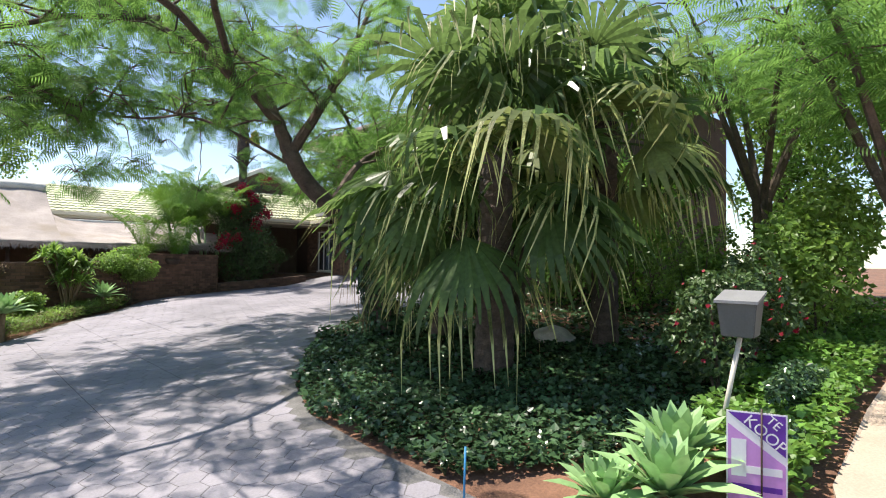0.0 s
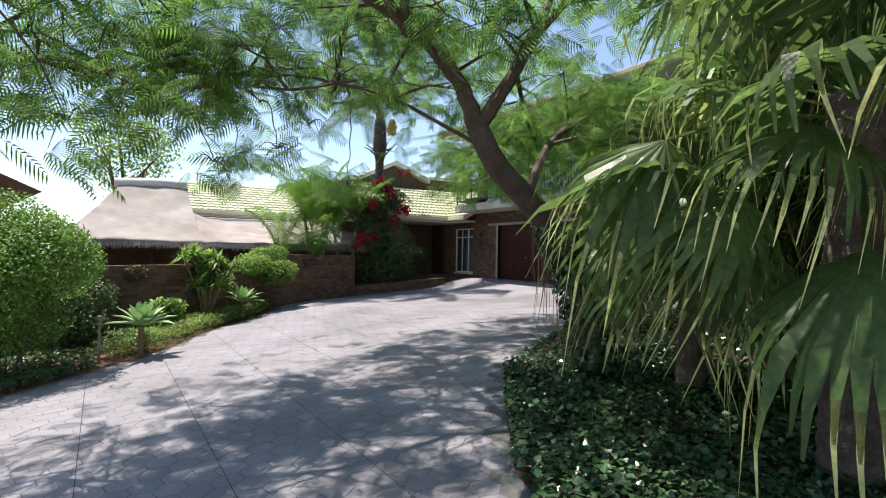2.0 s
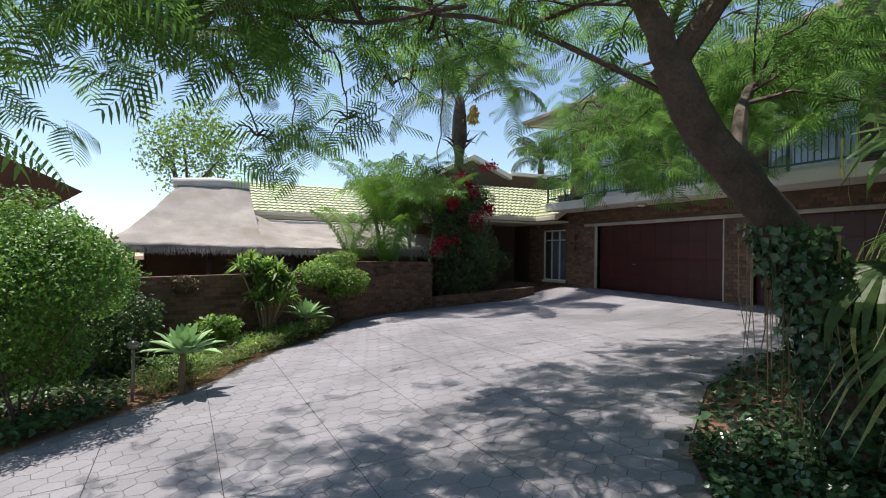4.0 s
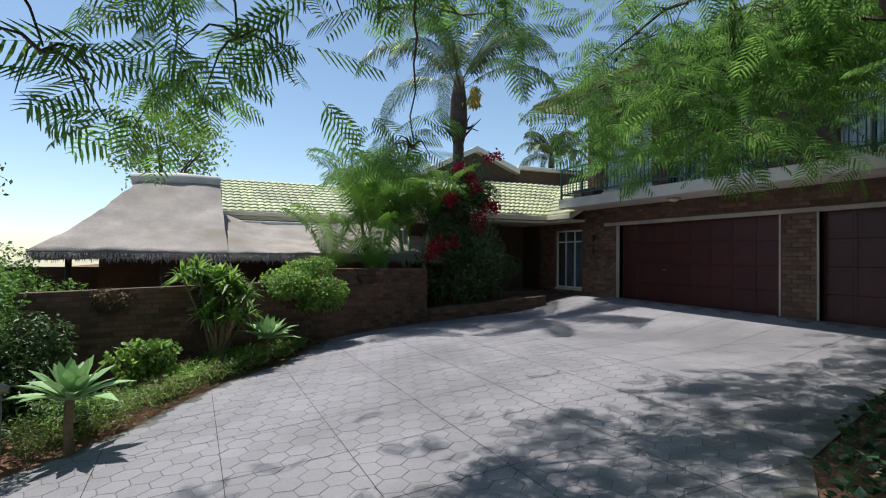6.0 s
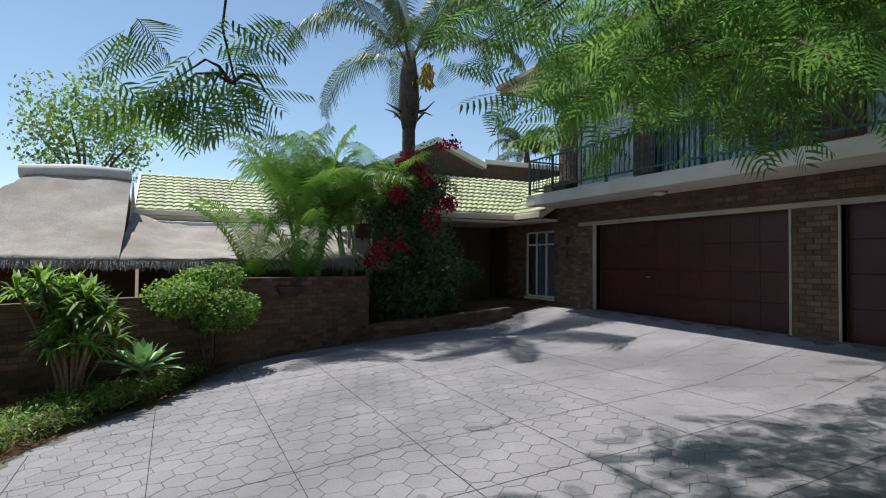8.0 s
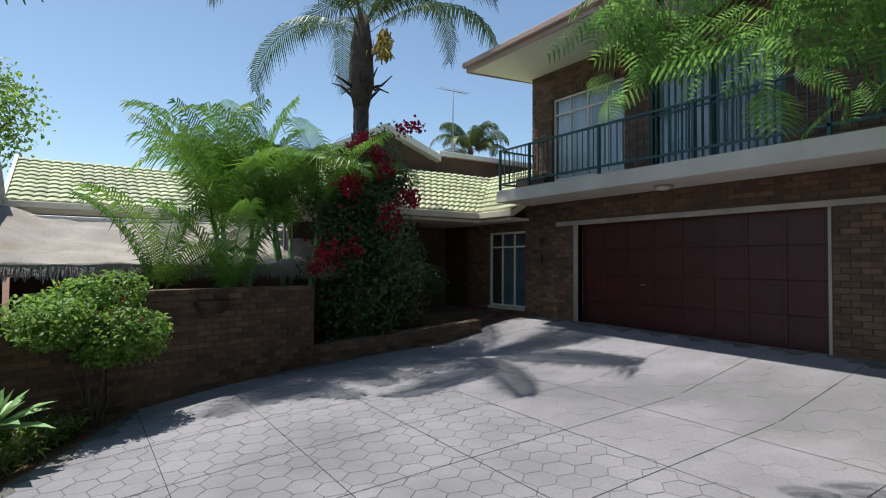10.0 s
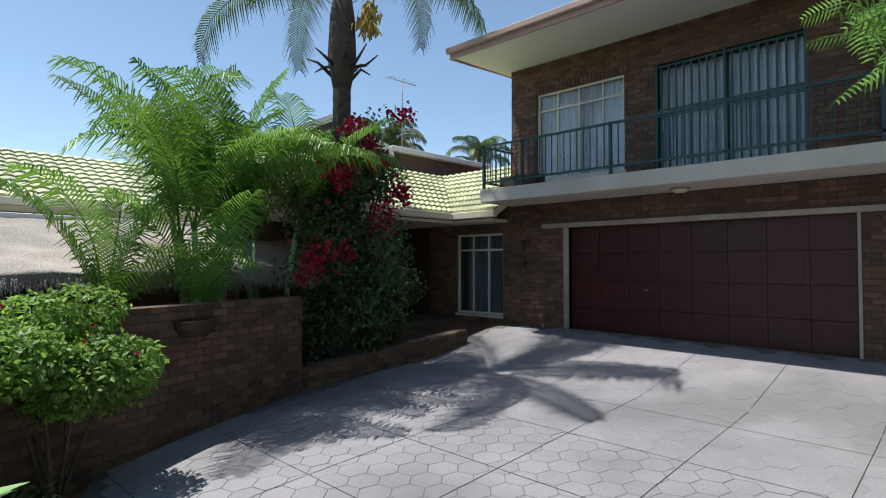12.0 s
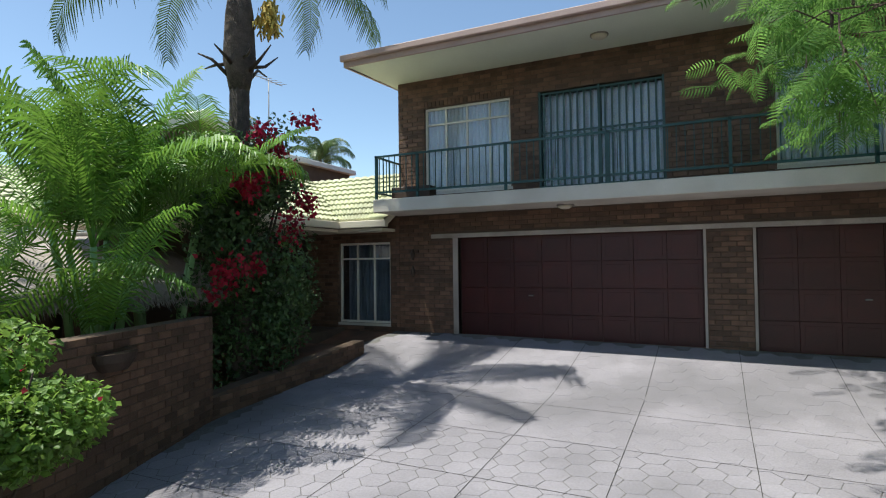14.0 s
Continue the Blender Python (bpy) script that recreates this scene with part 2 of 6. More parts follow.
def blob_points(rng, n, centre, radius, shell=0.55, lumps=9):
    """Points in an uneven crown made of lumps, with their outward directions."""
    radius = np.array(radius, float)
    c = rng.normal(size=(lumps, 3))
    c /= np.linalg.norm(c, axis=1)[:, None]
    c *= rng.uniform(0.35, 0.7, (lumps, 1))
    which = rng.integers(0, lumps, n)
    d = rng.normal(size=(n, 3))
    d /= np.linalg.norm(d, axis=1)[:, None]
    r = rng.uniform(shell, 1, (n, 1)) ** 0.5 * rng.uniform(0.38, 0.52, (lumps, 1))[which]
    p = c[which] + d * r
    return np.array(centre) + p * radius, d


def shrub(name, at, radius, n, size, mat, label, category="shrub", group="", seed=1, flowers=0, stems=5, lumps=9, leaf=LEAF_V, lift=0.0, tilt=0.7, flower_mat=None):
    """A bush: woody stems, a crown of single leaves, and perhaps flowers."""
    rng = np.random.default_rng(seed)
    base = Vector((at[0], at[1], G(at[0], at[1])))
    ob = thing(name, base, label, category, group)
    height = radius[2] + lift
    p, d = blob_points(rng, n, (0, 0, height), radius, lumps=lumps)
    p[:, 2] = np.maximum(p[:, 2], 0.03)
    me = scatter_mesh("leaves", leaf, LEAF_F, p, turned(rng, n, tilt, d * 0.6 + (0, 0, 0.5)), rng.uniform(0.6, 1.25, n) * size)
    link("leaves", me, mat, ob)
    bm = bmesh.new()
    for k in range(stems):
        a = math.tau * k / stems + rng.uniform(0, 1)
        e = Vector((math.cos(a) * radius[0] * 0.5, math.sin(a) * radius[1] * 0.5, height * rng.uniform(0.8, 1.25)))
        add_tube(bm, [(0.03 * math.cos(a), 0.03 * math.sin(a), -0.03), e * 0.5 + Vector((0, 0, 0.05)), e], [0.02, 0.014, 0.006], 5)
    part("stem", bm, M_BARK, ob)
    if flowers:
        p, d = blob_points(rng, flowers, (0, 0, height), radius, shell=0.9, lumps=lumps)
        p += d * 0.04
        link("flower", scatter_mesh("flower", IVY_V, LEAF_F, p, turned(rng, flowers, 1.0, d), rng.uniform(0.6, 1.2, flowers) * size * 0.8), flower_mat or M_RED, ob, kind="stuff")
    return ob


# ---- palms ----
class Strips:
    """Gathers four-cornered leaf pieces."""
    def __init__(self):
        self.v, self.f = [], []

    def ribbon(self, pts, widths, side):
        first = len(self.v)
        for p, w in zip(pts, widths):
            self.v += [tuple(p - side * w), tuple(p + side * w)]
        for i in range(len(pts) - 1):
            a = first + 2 * i
            self.f.append((a, a + 1, a + 3, a + 2))

    def mesh(self, name):
        return array_mesh(name, self.v, self.f)


def feather_frond(rng, length, rise, droop, n=44, leaflet=0.5, width=0.017, keel=0.5, hang=0.35, side_curl=0.0):
    """A pinnate palm leaf that leaves the origin along +x. Returns its mesh."""
    s = Strips()
    pts = []
    p, a = Vector((0, 0, 0)), rise
    steps = 14
    for i in range(steps + 1):
        pts.append(p.copy())
        p += Vector((math.cos(a), side_curl * i / steps, math.sin(a))) * (length / steps)
        a -= droop / steps * (0.4 + 1.2 * i / steps)
    s.ribbon(pts, [0.02 * (1 - 0.85 * i / steps) for i in range(steps + 1)], Vector((0, 1, 0)))
    s.ribbon(pts, [0.014 * (1 - 0.85 * i / steps) for i in range(steps + 1)], Vector((0, 0, 1)))
    for k in range(n):
        f = 0.16 + 0.84 * (k + 0.5) / n
        i = min(int(f * steps), steps - 1)
        q = pts[i].lerp(pts[i + 1], f * steps - i)
        d = (pts[i + 1] - pts[i]).normalized()
        up = Vector((-d.z, 0, d.x))
        for sgn in (-1, 1):
            L = leaflet * math.sin(math.pi * (0.12 + 0.83 * (f - 0.16) / 0.84)) ** 0.6 * rng.uniform(0.85, 1.1)
            w = d * (0.35 + 0.6 * f) + Vector((0, sgn, 0)) + up * keel * rng.uniform(0.7, 1.2)
            w.normalize()
            mid = q + w * L * 0.5
            end = q + w * L + Vector((0, 0, -hang * L * rng.uniform(0.5, 1.3)))
            s.ribbon([q, mid, end], [width * 0.7, width, 0.003], d)
    return s.mesh("frond")


def fan_frond(rng, petiole, radius, pitch, n=30, droop=0.5, spread=2.5, tip=0.55):
    """A fan palm leaf that leaves the origin along +x and will be raised by pitch: stalk, pleated blade, split ends and thin tips
    that hang straight down. Two meshes: blade and tips."""
    s, t = Strips(), Strips()
    down = Vector((-math.sin(pitch), 0, -math.cos(pitch)))
    pts = [Vector((petiole * u, 0, 0)) + down * (droop * petiole * u * u * 0.4) for u in (0, 0.25, 0.5, 0.75, 1)]
    s.ribbon(pts, [0.03, 0.024, 0.02, 0.018, 0.016], Vector((0, 1, 0)))
    s.ribbon(pts, [0.015] * 5, Vector((0, 0, 1)))
    hub = pts[-1]
    for k in range(n):
        a = spread * 0.95 * (2 * (k + 0.5) / n - 1)
        d = (Vector((math.cos(a), math.sin(a), -0.25 * droop)) + down * droop * 0.5).normalized()
        side = Vector((-math.sin(a), math.cos(a), 0.28 if k % 2 else -0.28)).normalized()
        R = radius * (0.75 + 0.25 * math.cos(a * 0.5)) * rng.uniform(0.88, 1.08)
        half = math.tan(spread * 0.95 / n) * 1.15
        fold = R * rng.uniform(0.45, 0.66)
        p1 = hub + d * fold * 0.5
        p2 = hub + d * fold + down * 0.05 * R
        d2 = (d + down * rng.uniform(0.5, 1.2)).normalized()
        p3 = p2 + d2 * R * 0.24
        d3 = (d * 0.35 + down).normalized()
        p4 = p3 + d3 * R * rng.uniform(0.12, 0.3)
        s.ribbon([hub, p1, p2, p3, p4], [0.004, half * fold * 0.5, half * fold * 0.85, half * fold * 0.45, 0.01], side)
        if rng.random() < 0.45:
            continue
        L = tip * R * rng.uniform(0.3, 1.3)
        sway = (down + Vector((0, rng.uniform(-0.1, 0.1), 0)) + d * 0.06).normalized()
        t.ribbon([p3, p4, p4 + sway * L * 0.5, p4 + sway * L], [0.02, 0.015, 0.008, 0.002], side)
        if rng.random() < 0.3:
            t.ribbon([p3, p3 + sway * L * 0.9], [0.007, 0.002], side)
    return s.mesh("blade"), t.mesh("blade_tip")


def place_local(ob, base, az, pitch, roll=0.0):
    ob.matrix_basis = Matrix.Translation(base) @ Matrix.Rotation(az, 4, "Z") @ Matrix.Rotation(-pitch, 4, "Y") @ Matrix.Rotation(roll, 4, "X")


def ringed_trunk(name, h, r0, r1, parent, mat, lean=(0, 0), step=0.07, rough=0.06, seed=0):
    rng = random.Random(seed)
    n = max(6, int(h / step))
    pts = [(lean[0] * (i / n) ** 1.3, lean[1] * (i / n) ** 1.3, -0.1 + (h + 0.1) * i / n) for i in range(n + 1)]
    rad = [(r0 + (r1 - r0) * min(1, (i / n) * 1.15)) * (1 + rough * (1 if i % 2 else -1) * rng.uniform(0.4, 1)) + (0.10 * r0 * math.exp(-i / 2)) for i in range(n + 1)]
    return tube(name, pts, rad, mat, parent, 14, smooth=False)


def agave(name, at, size, n, label, seed=0, stem=0.0, group="agaves", z=None, mat=None):
    rng = random.Random(seed)
    base = (at[0], at[1], G(*at) if z is None else z)
    ob = thing(name, base, label, "succulent", group, rng.uniform(0, 360))
    if stem:
        tube("stem", [(0, 0, -0.03), (0.02, 0, stem * 0.5), (0, 0.01, stem + 0.05)], [0.06, 0.05, 0.05], M_DRY, ob)
    for k in range(n):
        f = k / n
        az, el = k * 2.39996, 0.3 + 1.15 * f
        L = size * (1 - 0.35 * f) * rng.uniform(0.9, 1.1)
        bm = bmesh.new()
        rows = []
        for u in (0, 0.2, 0.45, 0.7, 0.88, 1):
            w = L * 0.105 * (0.5 + 1.6 * u * (1.25 - u)) * (1 if u < 0.7 else (1.02 - u) / 0.32)
            drop = -0.28 * L * u * u * math.cos(el)
            c = Vector((0.03 + L * u * math.cos(el), 0, L * u * math.sin(el) + drop))
            rows.append([bm.verts.new(c + Vector((0, -w, 0.25 * w))), bm.verts.new(c + Vector((0, 0, -0.02 * (1 - u)))), bm.verts.new(c + Vector((0, w, 0.25 * w)))])
        for a, b in zip(rows, rows[1:]):
            for i in (0, 1):
                bm.faces.new((a[i], a[i + 1], b[i + 1], b[i]))
        for fa in bm.faces:
            fa.smooth = True
        leaf = part("leaf", bm, mat or M_AGAVE, ob)
        leaf.matrix_basis = Matrix.Translation((0, 0, stem)) @ Matrix.Rotation(az, 4, "Z")
    return ob


# ================= brick faces =================
def brick_face(wall, origin, u, z0f, z1f, length, holes=(), near=None, seed=0, course=0.085, pitch=0.232, proud=0.008):
    """Lays single bricks on a wall's face: origin and the unit vector u along it; normal to its right. holes: (u0, u1, z0, z1).
    Bricks whose middle falls in near = (u0, u1, z0, z1) become parts, the rest one joined part."""
    rng = random.Random(seed)
    u = Vector(u).normalized()
    nrm = Vector((u.y, -u.x, 0))
    o = Vector(origin)
    V, F, singles = [], [], []
    zmin = min(z0f(0), z0f(length))
    zmax = max(z1f(0), z1f(length))
    row = 0
    z = zmin
    while z < zmax - 0.02:
        x = -(row % 2) * pitch / 2
        while x < length:
            a, b = max(x, 0), min(x + pitch - 0.011, length)
            lo, hi = z, z + course - 0.011
            m = (a + b) / 2
            lo, hi = max(lo, z0f(m)), min(hi, z1f(m))
            ok = b - a > 0.03 and hi - lo > 0.03
            pieces = [(a, b)]
            for h0, h1, g0, g1 in holes:
                if hi > g0 and lo < g1:
                    new_pieces = []
                    for c, d in pieces:
                        if d <= h0 or c >= h1:
                            new_pieces.append((c, d))
                        else:
                            if h0 - c > 0.03:
                                new_pieces.append((c, h0))
                            if d - h1 > 0.03:
                                new_pieces.append((h1, d))
                    pieces = new_pieces
            if ok:
                for c, d in pieces:
                    depth = proud + rng.uniform(-0.003, 0.005)
                    if near and d - c > pitch * 0.9 and near[0] < m < near[1] and near[2] < z < near[3] and len(singles) < 300:
                        singles.append((c, lo, depth))
                        continue
                    i = len(V)
                    e = 0.004
                    for dd, s in ((0, 0), (depth, e)):
                        for cc, zz in ((c + s, lo + s), (d - s, lo + s), (d - s, hi - s), (c + s, hi - s)):
                            V.append(o + u * cc + nrm * dd + Vector((0, 0, zz)))
                    F += [(i + 4, i + 5, i + 6, i + 7), (i, i + 1, i + 5, i + 4), (i + 1, i + 2, i + 6, i + 5), (i + 2, i + 3, i + 7, i + 6), (i + 3, i, i + 4, i + 7)]
            x += pitch
        z += course
        row += 1
    if V:
        link("bricks", array_mesh("bricks", [tuple(v) for v in V], F), M_BRICK, wall, kind="stuff")
    if singles:
        w, h, dp, e = pitch - 0.011, course - 0.011, proud + 0.003, 0.004
        V = [(0, 0, 0), (w, 0, 0), (w, 0, h), (0, 0, h), (e, -dp, e), (w - e, -dp, e), (w - e, -dp, h - e), (e, -dp, h - e)]
        F = [(4, 5, 6, 7), (0, 1, 5, 4), (1, 2, 6, 5), (2, 3, 7, 6), (3, 0, 4, 7)]
        me = array_mesh("brick", V, F)
        me.materials.append(M_BRICK_ONE)
        turn = Matrix((u, -nrm, (0, 0, 1))).transposed().to_4x4()
        for c, lo, depth in singles:
            b = new("brick", me)
            b.parent = wall
            b.matrix_basis = Matrix.Translation(o + u * c + Vector((0, 0, lo)) + nrm * (depth - dp)) @ turn


# ================= plan =================
WALL_X = 12.8            # the house front
GD = (14.03, 18.46)      # first garage door, along y
GD2 = (8.85, 13.27)       # second garage door
LINTEL = 3.38
CORNER_Y = 19.8


# ---- ground: one sheet to the horizon ----
def build_ground():
    xs = sorted(set([-1500, -600, -250, -100, -50, -30, -20, -16, -12, -8, -6, -4, 20, 30, 60, 120, 300, 700, 1500] + [-4 + 0.5 * i for i in range(49)]))
    ys = sorted(set([-1500, -600, -250, -100, -50, -30, -20, -10, 15, 40, 60, 120, 300, 700, 1500] + [-10 + 0.5 * i for i in range(80)]))
    V = [(x, y, G(x, y) - 0.03) for y in ys for x in xs]
    nx = len(xs)
    F = [(j * nx + i, j * nx + i + 1, (j + 1) * nx + i + 1, (j + 1) * nx + i) for j in range(len(ys) - 1) for i in range(nx - 1)]
    return link("ground", array_mesh("ground", V, F), M_EARTH, label="bare brown earth round the drive", kind="structure")


build_ground()

# edges of the drive in plan, anticlockwise
DRIVE = [(-6.08, 6.36), (-6.33, -9.55), (2.66, -9.28), (3.15, 2.43), (3.16, 3.56), (3.26, 4.79), (3.72, 6.03), (4.52, 7.19), (5.53, 8.55), (7.43, 9.94), (9.64, 10.62), (11.31, 10.67), (12.8, 8.0),
         (12.8, 19.9), (11.97, 20.18), (7.89, 19.7), (5.33, 19.26), (4.63, 17.96), (3.94, 17.02), (3.04, 16.37), (2.46, 15.64), (1.76, 14.59), (0.92, 13.85), (-0.56, 12.68), (-2.89, 10.56)]


def inside(x, y, poly):
    c = False
    for (x0, y0), (x1, y1) in zip(poly, poly[1:] + poly[:1]):
        if (y0 > y) != (y1 > y) and x < (x1 - x0) * (y - y0) / (y1 - y0) + x0:
            c = not c
    return c


def edge_distance(x, y, poly):
    best = 1e9
    for (x0, y0), (x1, y1) in zip(poly, poly[1:] + poly[:1]):
        dx, dy = x1 - x0, y1 - y0
        t = max(0, min(1, ((x - x0) * dx + (y - y0) * dy) / (dx * dx + dy * dy)))
        best = min(best, math.hypot(x - x0 - t * dx, y - y0 - t * dy))
    return best


def build_drive():
    """The drive's slab, a fine grid trimmed to its outline; the joints' colour."""
    bm = bmesh.new()
    st = 0.5
    grid = {}
    for i in range(-14, 28):
        for j in range(-19, 42):
            x, y = i * st, j * st
            grid[i, j] = bm.verts.new((x, y, G(x, y)))
    for i in range(-14, 27):
        for j in range(-19, 41):
            bm.faces.new((grid[i, j], grid[i + 1, j], grid[i + 1, j + 1], grid[i, j + 1]))
    for (x0, y0), (x1, y1) in zip(DRIVE, DRIVE[1:] + DRIVE[:1]):
        n = Vector((y1 - y0, x0 - x1, 0)).normalized()
        bmesh.ops.bisect_plane(bm, geom=bm.verts[:] + bm.edges[:] + bm.faces[:], plane_co=(x0, y0, 0), plane_no=n)
    gone = [f for f in bm.faces if not inside(f.calc_center_median().x, f.calc_center_median().y, DRIVE)]
    bmesh.ops.delete(bm, geom=gone, context="FACES")
    r = bmesh.ops.extrude_face_region(bm, geom=bm.faces[:])
    bmesh.ops.translate(bm, vec=(0, 0, -0.12), verts=[v for v in r["geom"] if isinstance(v, bmesh.types.BMVert)])
    bmesh.ops.recalc_face_normals(bm, faces=bm.faces)
    return part("driveway", bm, M_JOINT, None, "grey stamped concrete drive with a six-sided paver pattern", "structure")


drive = build_drive()

# sand-coloured path at the street side
extrude_poly("path", [(x, y, G(x, y) + 0.01) for x, y in ((3.6, -9.25), (12.47, -8.99), (12.62, 0.9), (9.7, 0.65), (7.0, 0.5), (4.96, 0.32), (4.3, 0.1), (3.93, -0.75))], (0, 0, -0.1), M_PATH,
             label="sandy pink paved path beside the flower bed", kind="structure")


# ---- the house ----
def wall_block(name, x0, x1, y0, y1, z0, z1, holes, label):
    """A wall along y with openings cut right through, built from blocks round them: holes (y0, y1, z0, z1)."""
    bm = bmesh.new()
    cy = sorted({y0, y1, *[h[0] for h in holes], *[h[1] for h in holes]})
    for a, b in zip(cy, cy[1:]):
        spans = sorted([(h[2], h[3]) for h in holes if h[0] < (a + b) / 2 < h[1]])
        z = z0
        for g0, g1 in spans:
            if g0 > z + 0.001:
                add_box(bm, (x0, a, z), (x1, b, g0))
            z = g1
        if z < z1:
            add_box(bm, (x0, a, z), (x1, b, z1))
    bmesh.ops.remove_doubles(bm, verts=bm.verts, dist=1e-5)
    return part(name, bm, M_MORTAR, None, label, "structure")


W1 = (17.33, 19.18, 4.33, 6.05)
SD = (14.57, 16.78, 4.2, 6.05)
W3 = (11.1, 12.95, 4.34, 6.08)
WG = (20.03, 21.34, 1.62, 3.34)
Y_END = 6.5
upper_holes = [W1, SD, W3]
lower_holes = [(GD[0], GD[1], 0.9, LINTEL), (GD2[0], GD2[1], 0.9, LINTEL)]
front = wall_block("wall_west", WALL_X, WALL_X + 0.23, Y_END, CORNER_Y, 0.9, 6.72, upper_holes + lower_holes, "dark brown face-brick front of the two-storey house")
boxed("wall_north", (WALL_X + 0.231, CORNER_Y - 0.23, 0.9), (19.0, CORNER_Y, 6.72), M_MORTAR, label="dark brown face-brick side wall of the house", kind="structure")
boxed("wall_east", (19.0, Y_END, 0.9), (19.23, CORNER_Y, 6.72), M_MORTAR, label="brick back wall of the house", kind="structure")
boxed("wall_south", (WALL_X + 0.231, Y_END, 0.9), (19.0, Y_END + 0.23, 6.72), M_MORTAR, label="brick end wall of the house", kind="structure")
boxed("floor_upper", (WALL_X + 0.231, Y_END + 0.231, 3.9), (18.99, CORNER_Y - 0.231, 4.12), M_CONC, label="concrete upper floor", kind="structure")
# entrance part, one storey, under the tiled roof
entry = wall_block("wall_entry", WALL_X, WALL_X + 0.23, CORNER_Y + 0.002, 22.2, 0.9, 3.97, [WG], "dark brown face-brick wall of the entrance")
boxed("wall_porch", (8.6, 23.2, 0.9), (12.79, 23.43, 4.6), M_MORTAR, label="shaded brick wall at the back of the porch", kind="structure")
# solid block in the dark timber colour stands in for the recess's shade
boxed("wall_porch_side", (12.8, 22.21, 0.9), (13.03, 23.43, 4.0), M_DARKWOOD_SHADE, label="solid dark block, painted as the shade of the recess beside the porch window", kind="structure")

def header_bricks(hole, z):
    """A course of bricks on end over a window, standing a little proud of the wall."""
    y0, y1 = hole[0] - 0.08, hole[1] + 0.08
    n = int((y1 - y0) / 0.086)
    me = None
    for k in range(n):
        if me is None:
            b = boxed("brick", (-0.03, 0, 0), (0.0, 0.075, 0.11), M_BRICK_ONE, front, 0.004)
            me = b.data
        else:
            b = new("brick", me)
            b.parent = front
        b.matrix_basis = Matrix.Translation((WALL_X - 0.004 - 0.006 * (k % 3 == 0), y0 + (y1 - y0) * k / n, z))


header_bricks(W1, W1[3] + 0.015)
header_bricks(W3, W3[3] + 0.015)

# bricks of the front come at the end of the file; lintel band and jamb strips here
boxed("lintel_band", (WALL_X - 0.05, Y_END, LINTEL), (WALL_X + 0.05, 19.04, LINTEL + 0.085), M_JAMB, label="weathered concrete lintel band over the garage doors", kind="structure", bevel=0.006)


def garage_door(y0, y1, z0, rows, cols, label):
    ob = thing("garage_door", (WALL_X + 0.12, y0, z0), label, "garage door", "garage doors")
    h = LINTEL - z0
    boxed("backing", (0.02, 0.0, 0), (0.05, y1 - y0, h), M_DOOR, ob)
    me = None
    w, ph = (y1 - y0 - 0.04) / cols, h / rows
    bm = bmesh.new()
    add_box(bm, (-0.004, 0.002, 0.004), (0.02, w - 0.002, ph - 0.004), 0.003)
    add_box(bm, (-0.008, 0.07, 0.07), (-0.003, w - 0.07, ph - 0.07), 0.002)
    first = part("panel", bm, M_DOOR, ob)
    for r in range(rows):
        for c in range(cols):
            p = first if (r, c) == (0, 0) else new("panel", first.data)
            p.parent = ob
            p.matrix_basis = Matrix.Translation((0, 0.02 + c * w, r * ph))
    boxed("handle", (-0.05, (y1 - y0) * 0.66, h * 0.42), (-0.017, (y1 - y0) * 0.66 + 0.1, h * 0.42 + 0.025), M_LAMP, ob, 0.006, "small dull metal handle")
    return ob


garage_door(GD[0] + 0.004, GD[1] - 0.004, 1.4, 4, 8, "closed red-brown panelled double garage door")
garage_door(GD2[0] + 0.004, GD2[1] - 0.004, 1.4, 4, 8, "closed red-brown panelled garage door with a small handle")
for i, (y, w) in enumerate(((GD[1], 0.11), (GD[0] - 0.04, 0.04), (GD2[1], 0.04))):
    boxed("trim", (WALL_X - 0.02, y, 1.1), (WALL_X + 0.1, y + w, LINTEL - 0.002), M_JAMB, label="weathered plastered door jamb", kind="structure")

# balcony slab
boxed("balcony_slab", (11.8, 6.5, 3.87), (WALL_X - 0.002, CORNER_Y + 0.01, 4.12), M_CONC, label="cream painted concrete balcony slab", kind="structure", bevel=0.012)


def railing():
    ob = thing("balcony_railing", (11.86, 6.5, 4.12), "dark green painted steel balcony railing with upright bars", "railing")
    L, H = CORNER_Y - 6.5, 0.86
    for z in (H - 0.04, 0.12):
        boxed("rail", (0, 0, z), (0.04, L, z + 0.035), M_GREENMETAL, ob)
    bm = bmesh.new(); add_box(bm, (0.005, 0, 0.15), (0.019, 0.014, H - 0.04))
    bar = None
    y = 0.1
    k = 0
    while y < L:
        if k % 14 == 0:
            boxed("post", (0.0, y, 0), (0.045, y + 0.045, H), M_GREENMETAL, ob)
        else:
            if bar is None:
                bar = part("bar", bm, M_GREENMETAL, ob)
                b = bar
            else:
                b = new("bar", bar.data); b.parent = ob
            b.matrix_basis = Matrix.Translation((0, y, 0))
        y += 0.125
        k += 1
    boxed("post", (0.0, L - 0.045, 0), (0.045, L, H), M_GREENMETAL, ob)
    for z in (H - 0.04, 0.12):
        boxed("rail", (0.045, L - 0.035, z), (WALL_X - 11.86 - 0.002, L, z + 0.035), M_GREENMETAL, ob)
    for i in range(1, 7):
        b = new("bar", bar.data); b.parent = ob
        b.matrix_basis = Matrix.Translation((i * 0.13, L - 0.03, 0))
    return ob


railing()


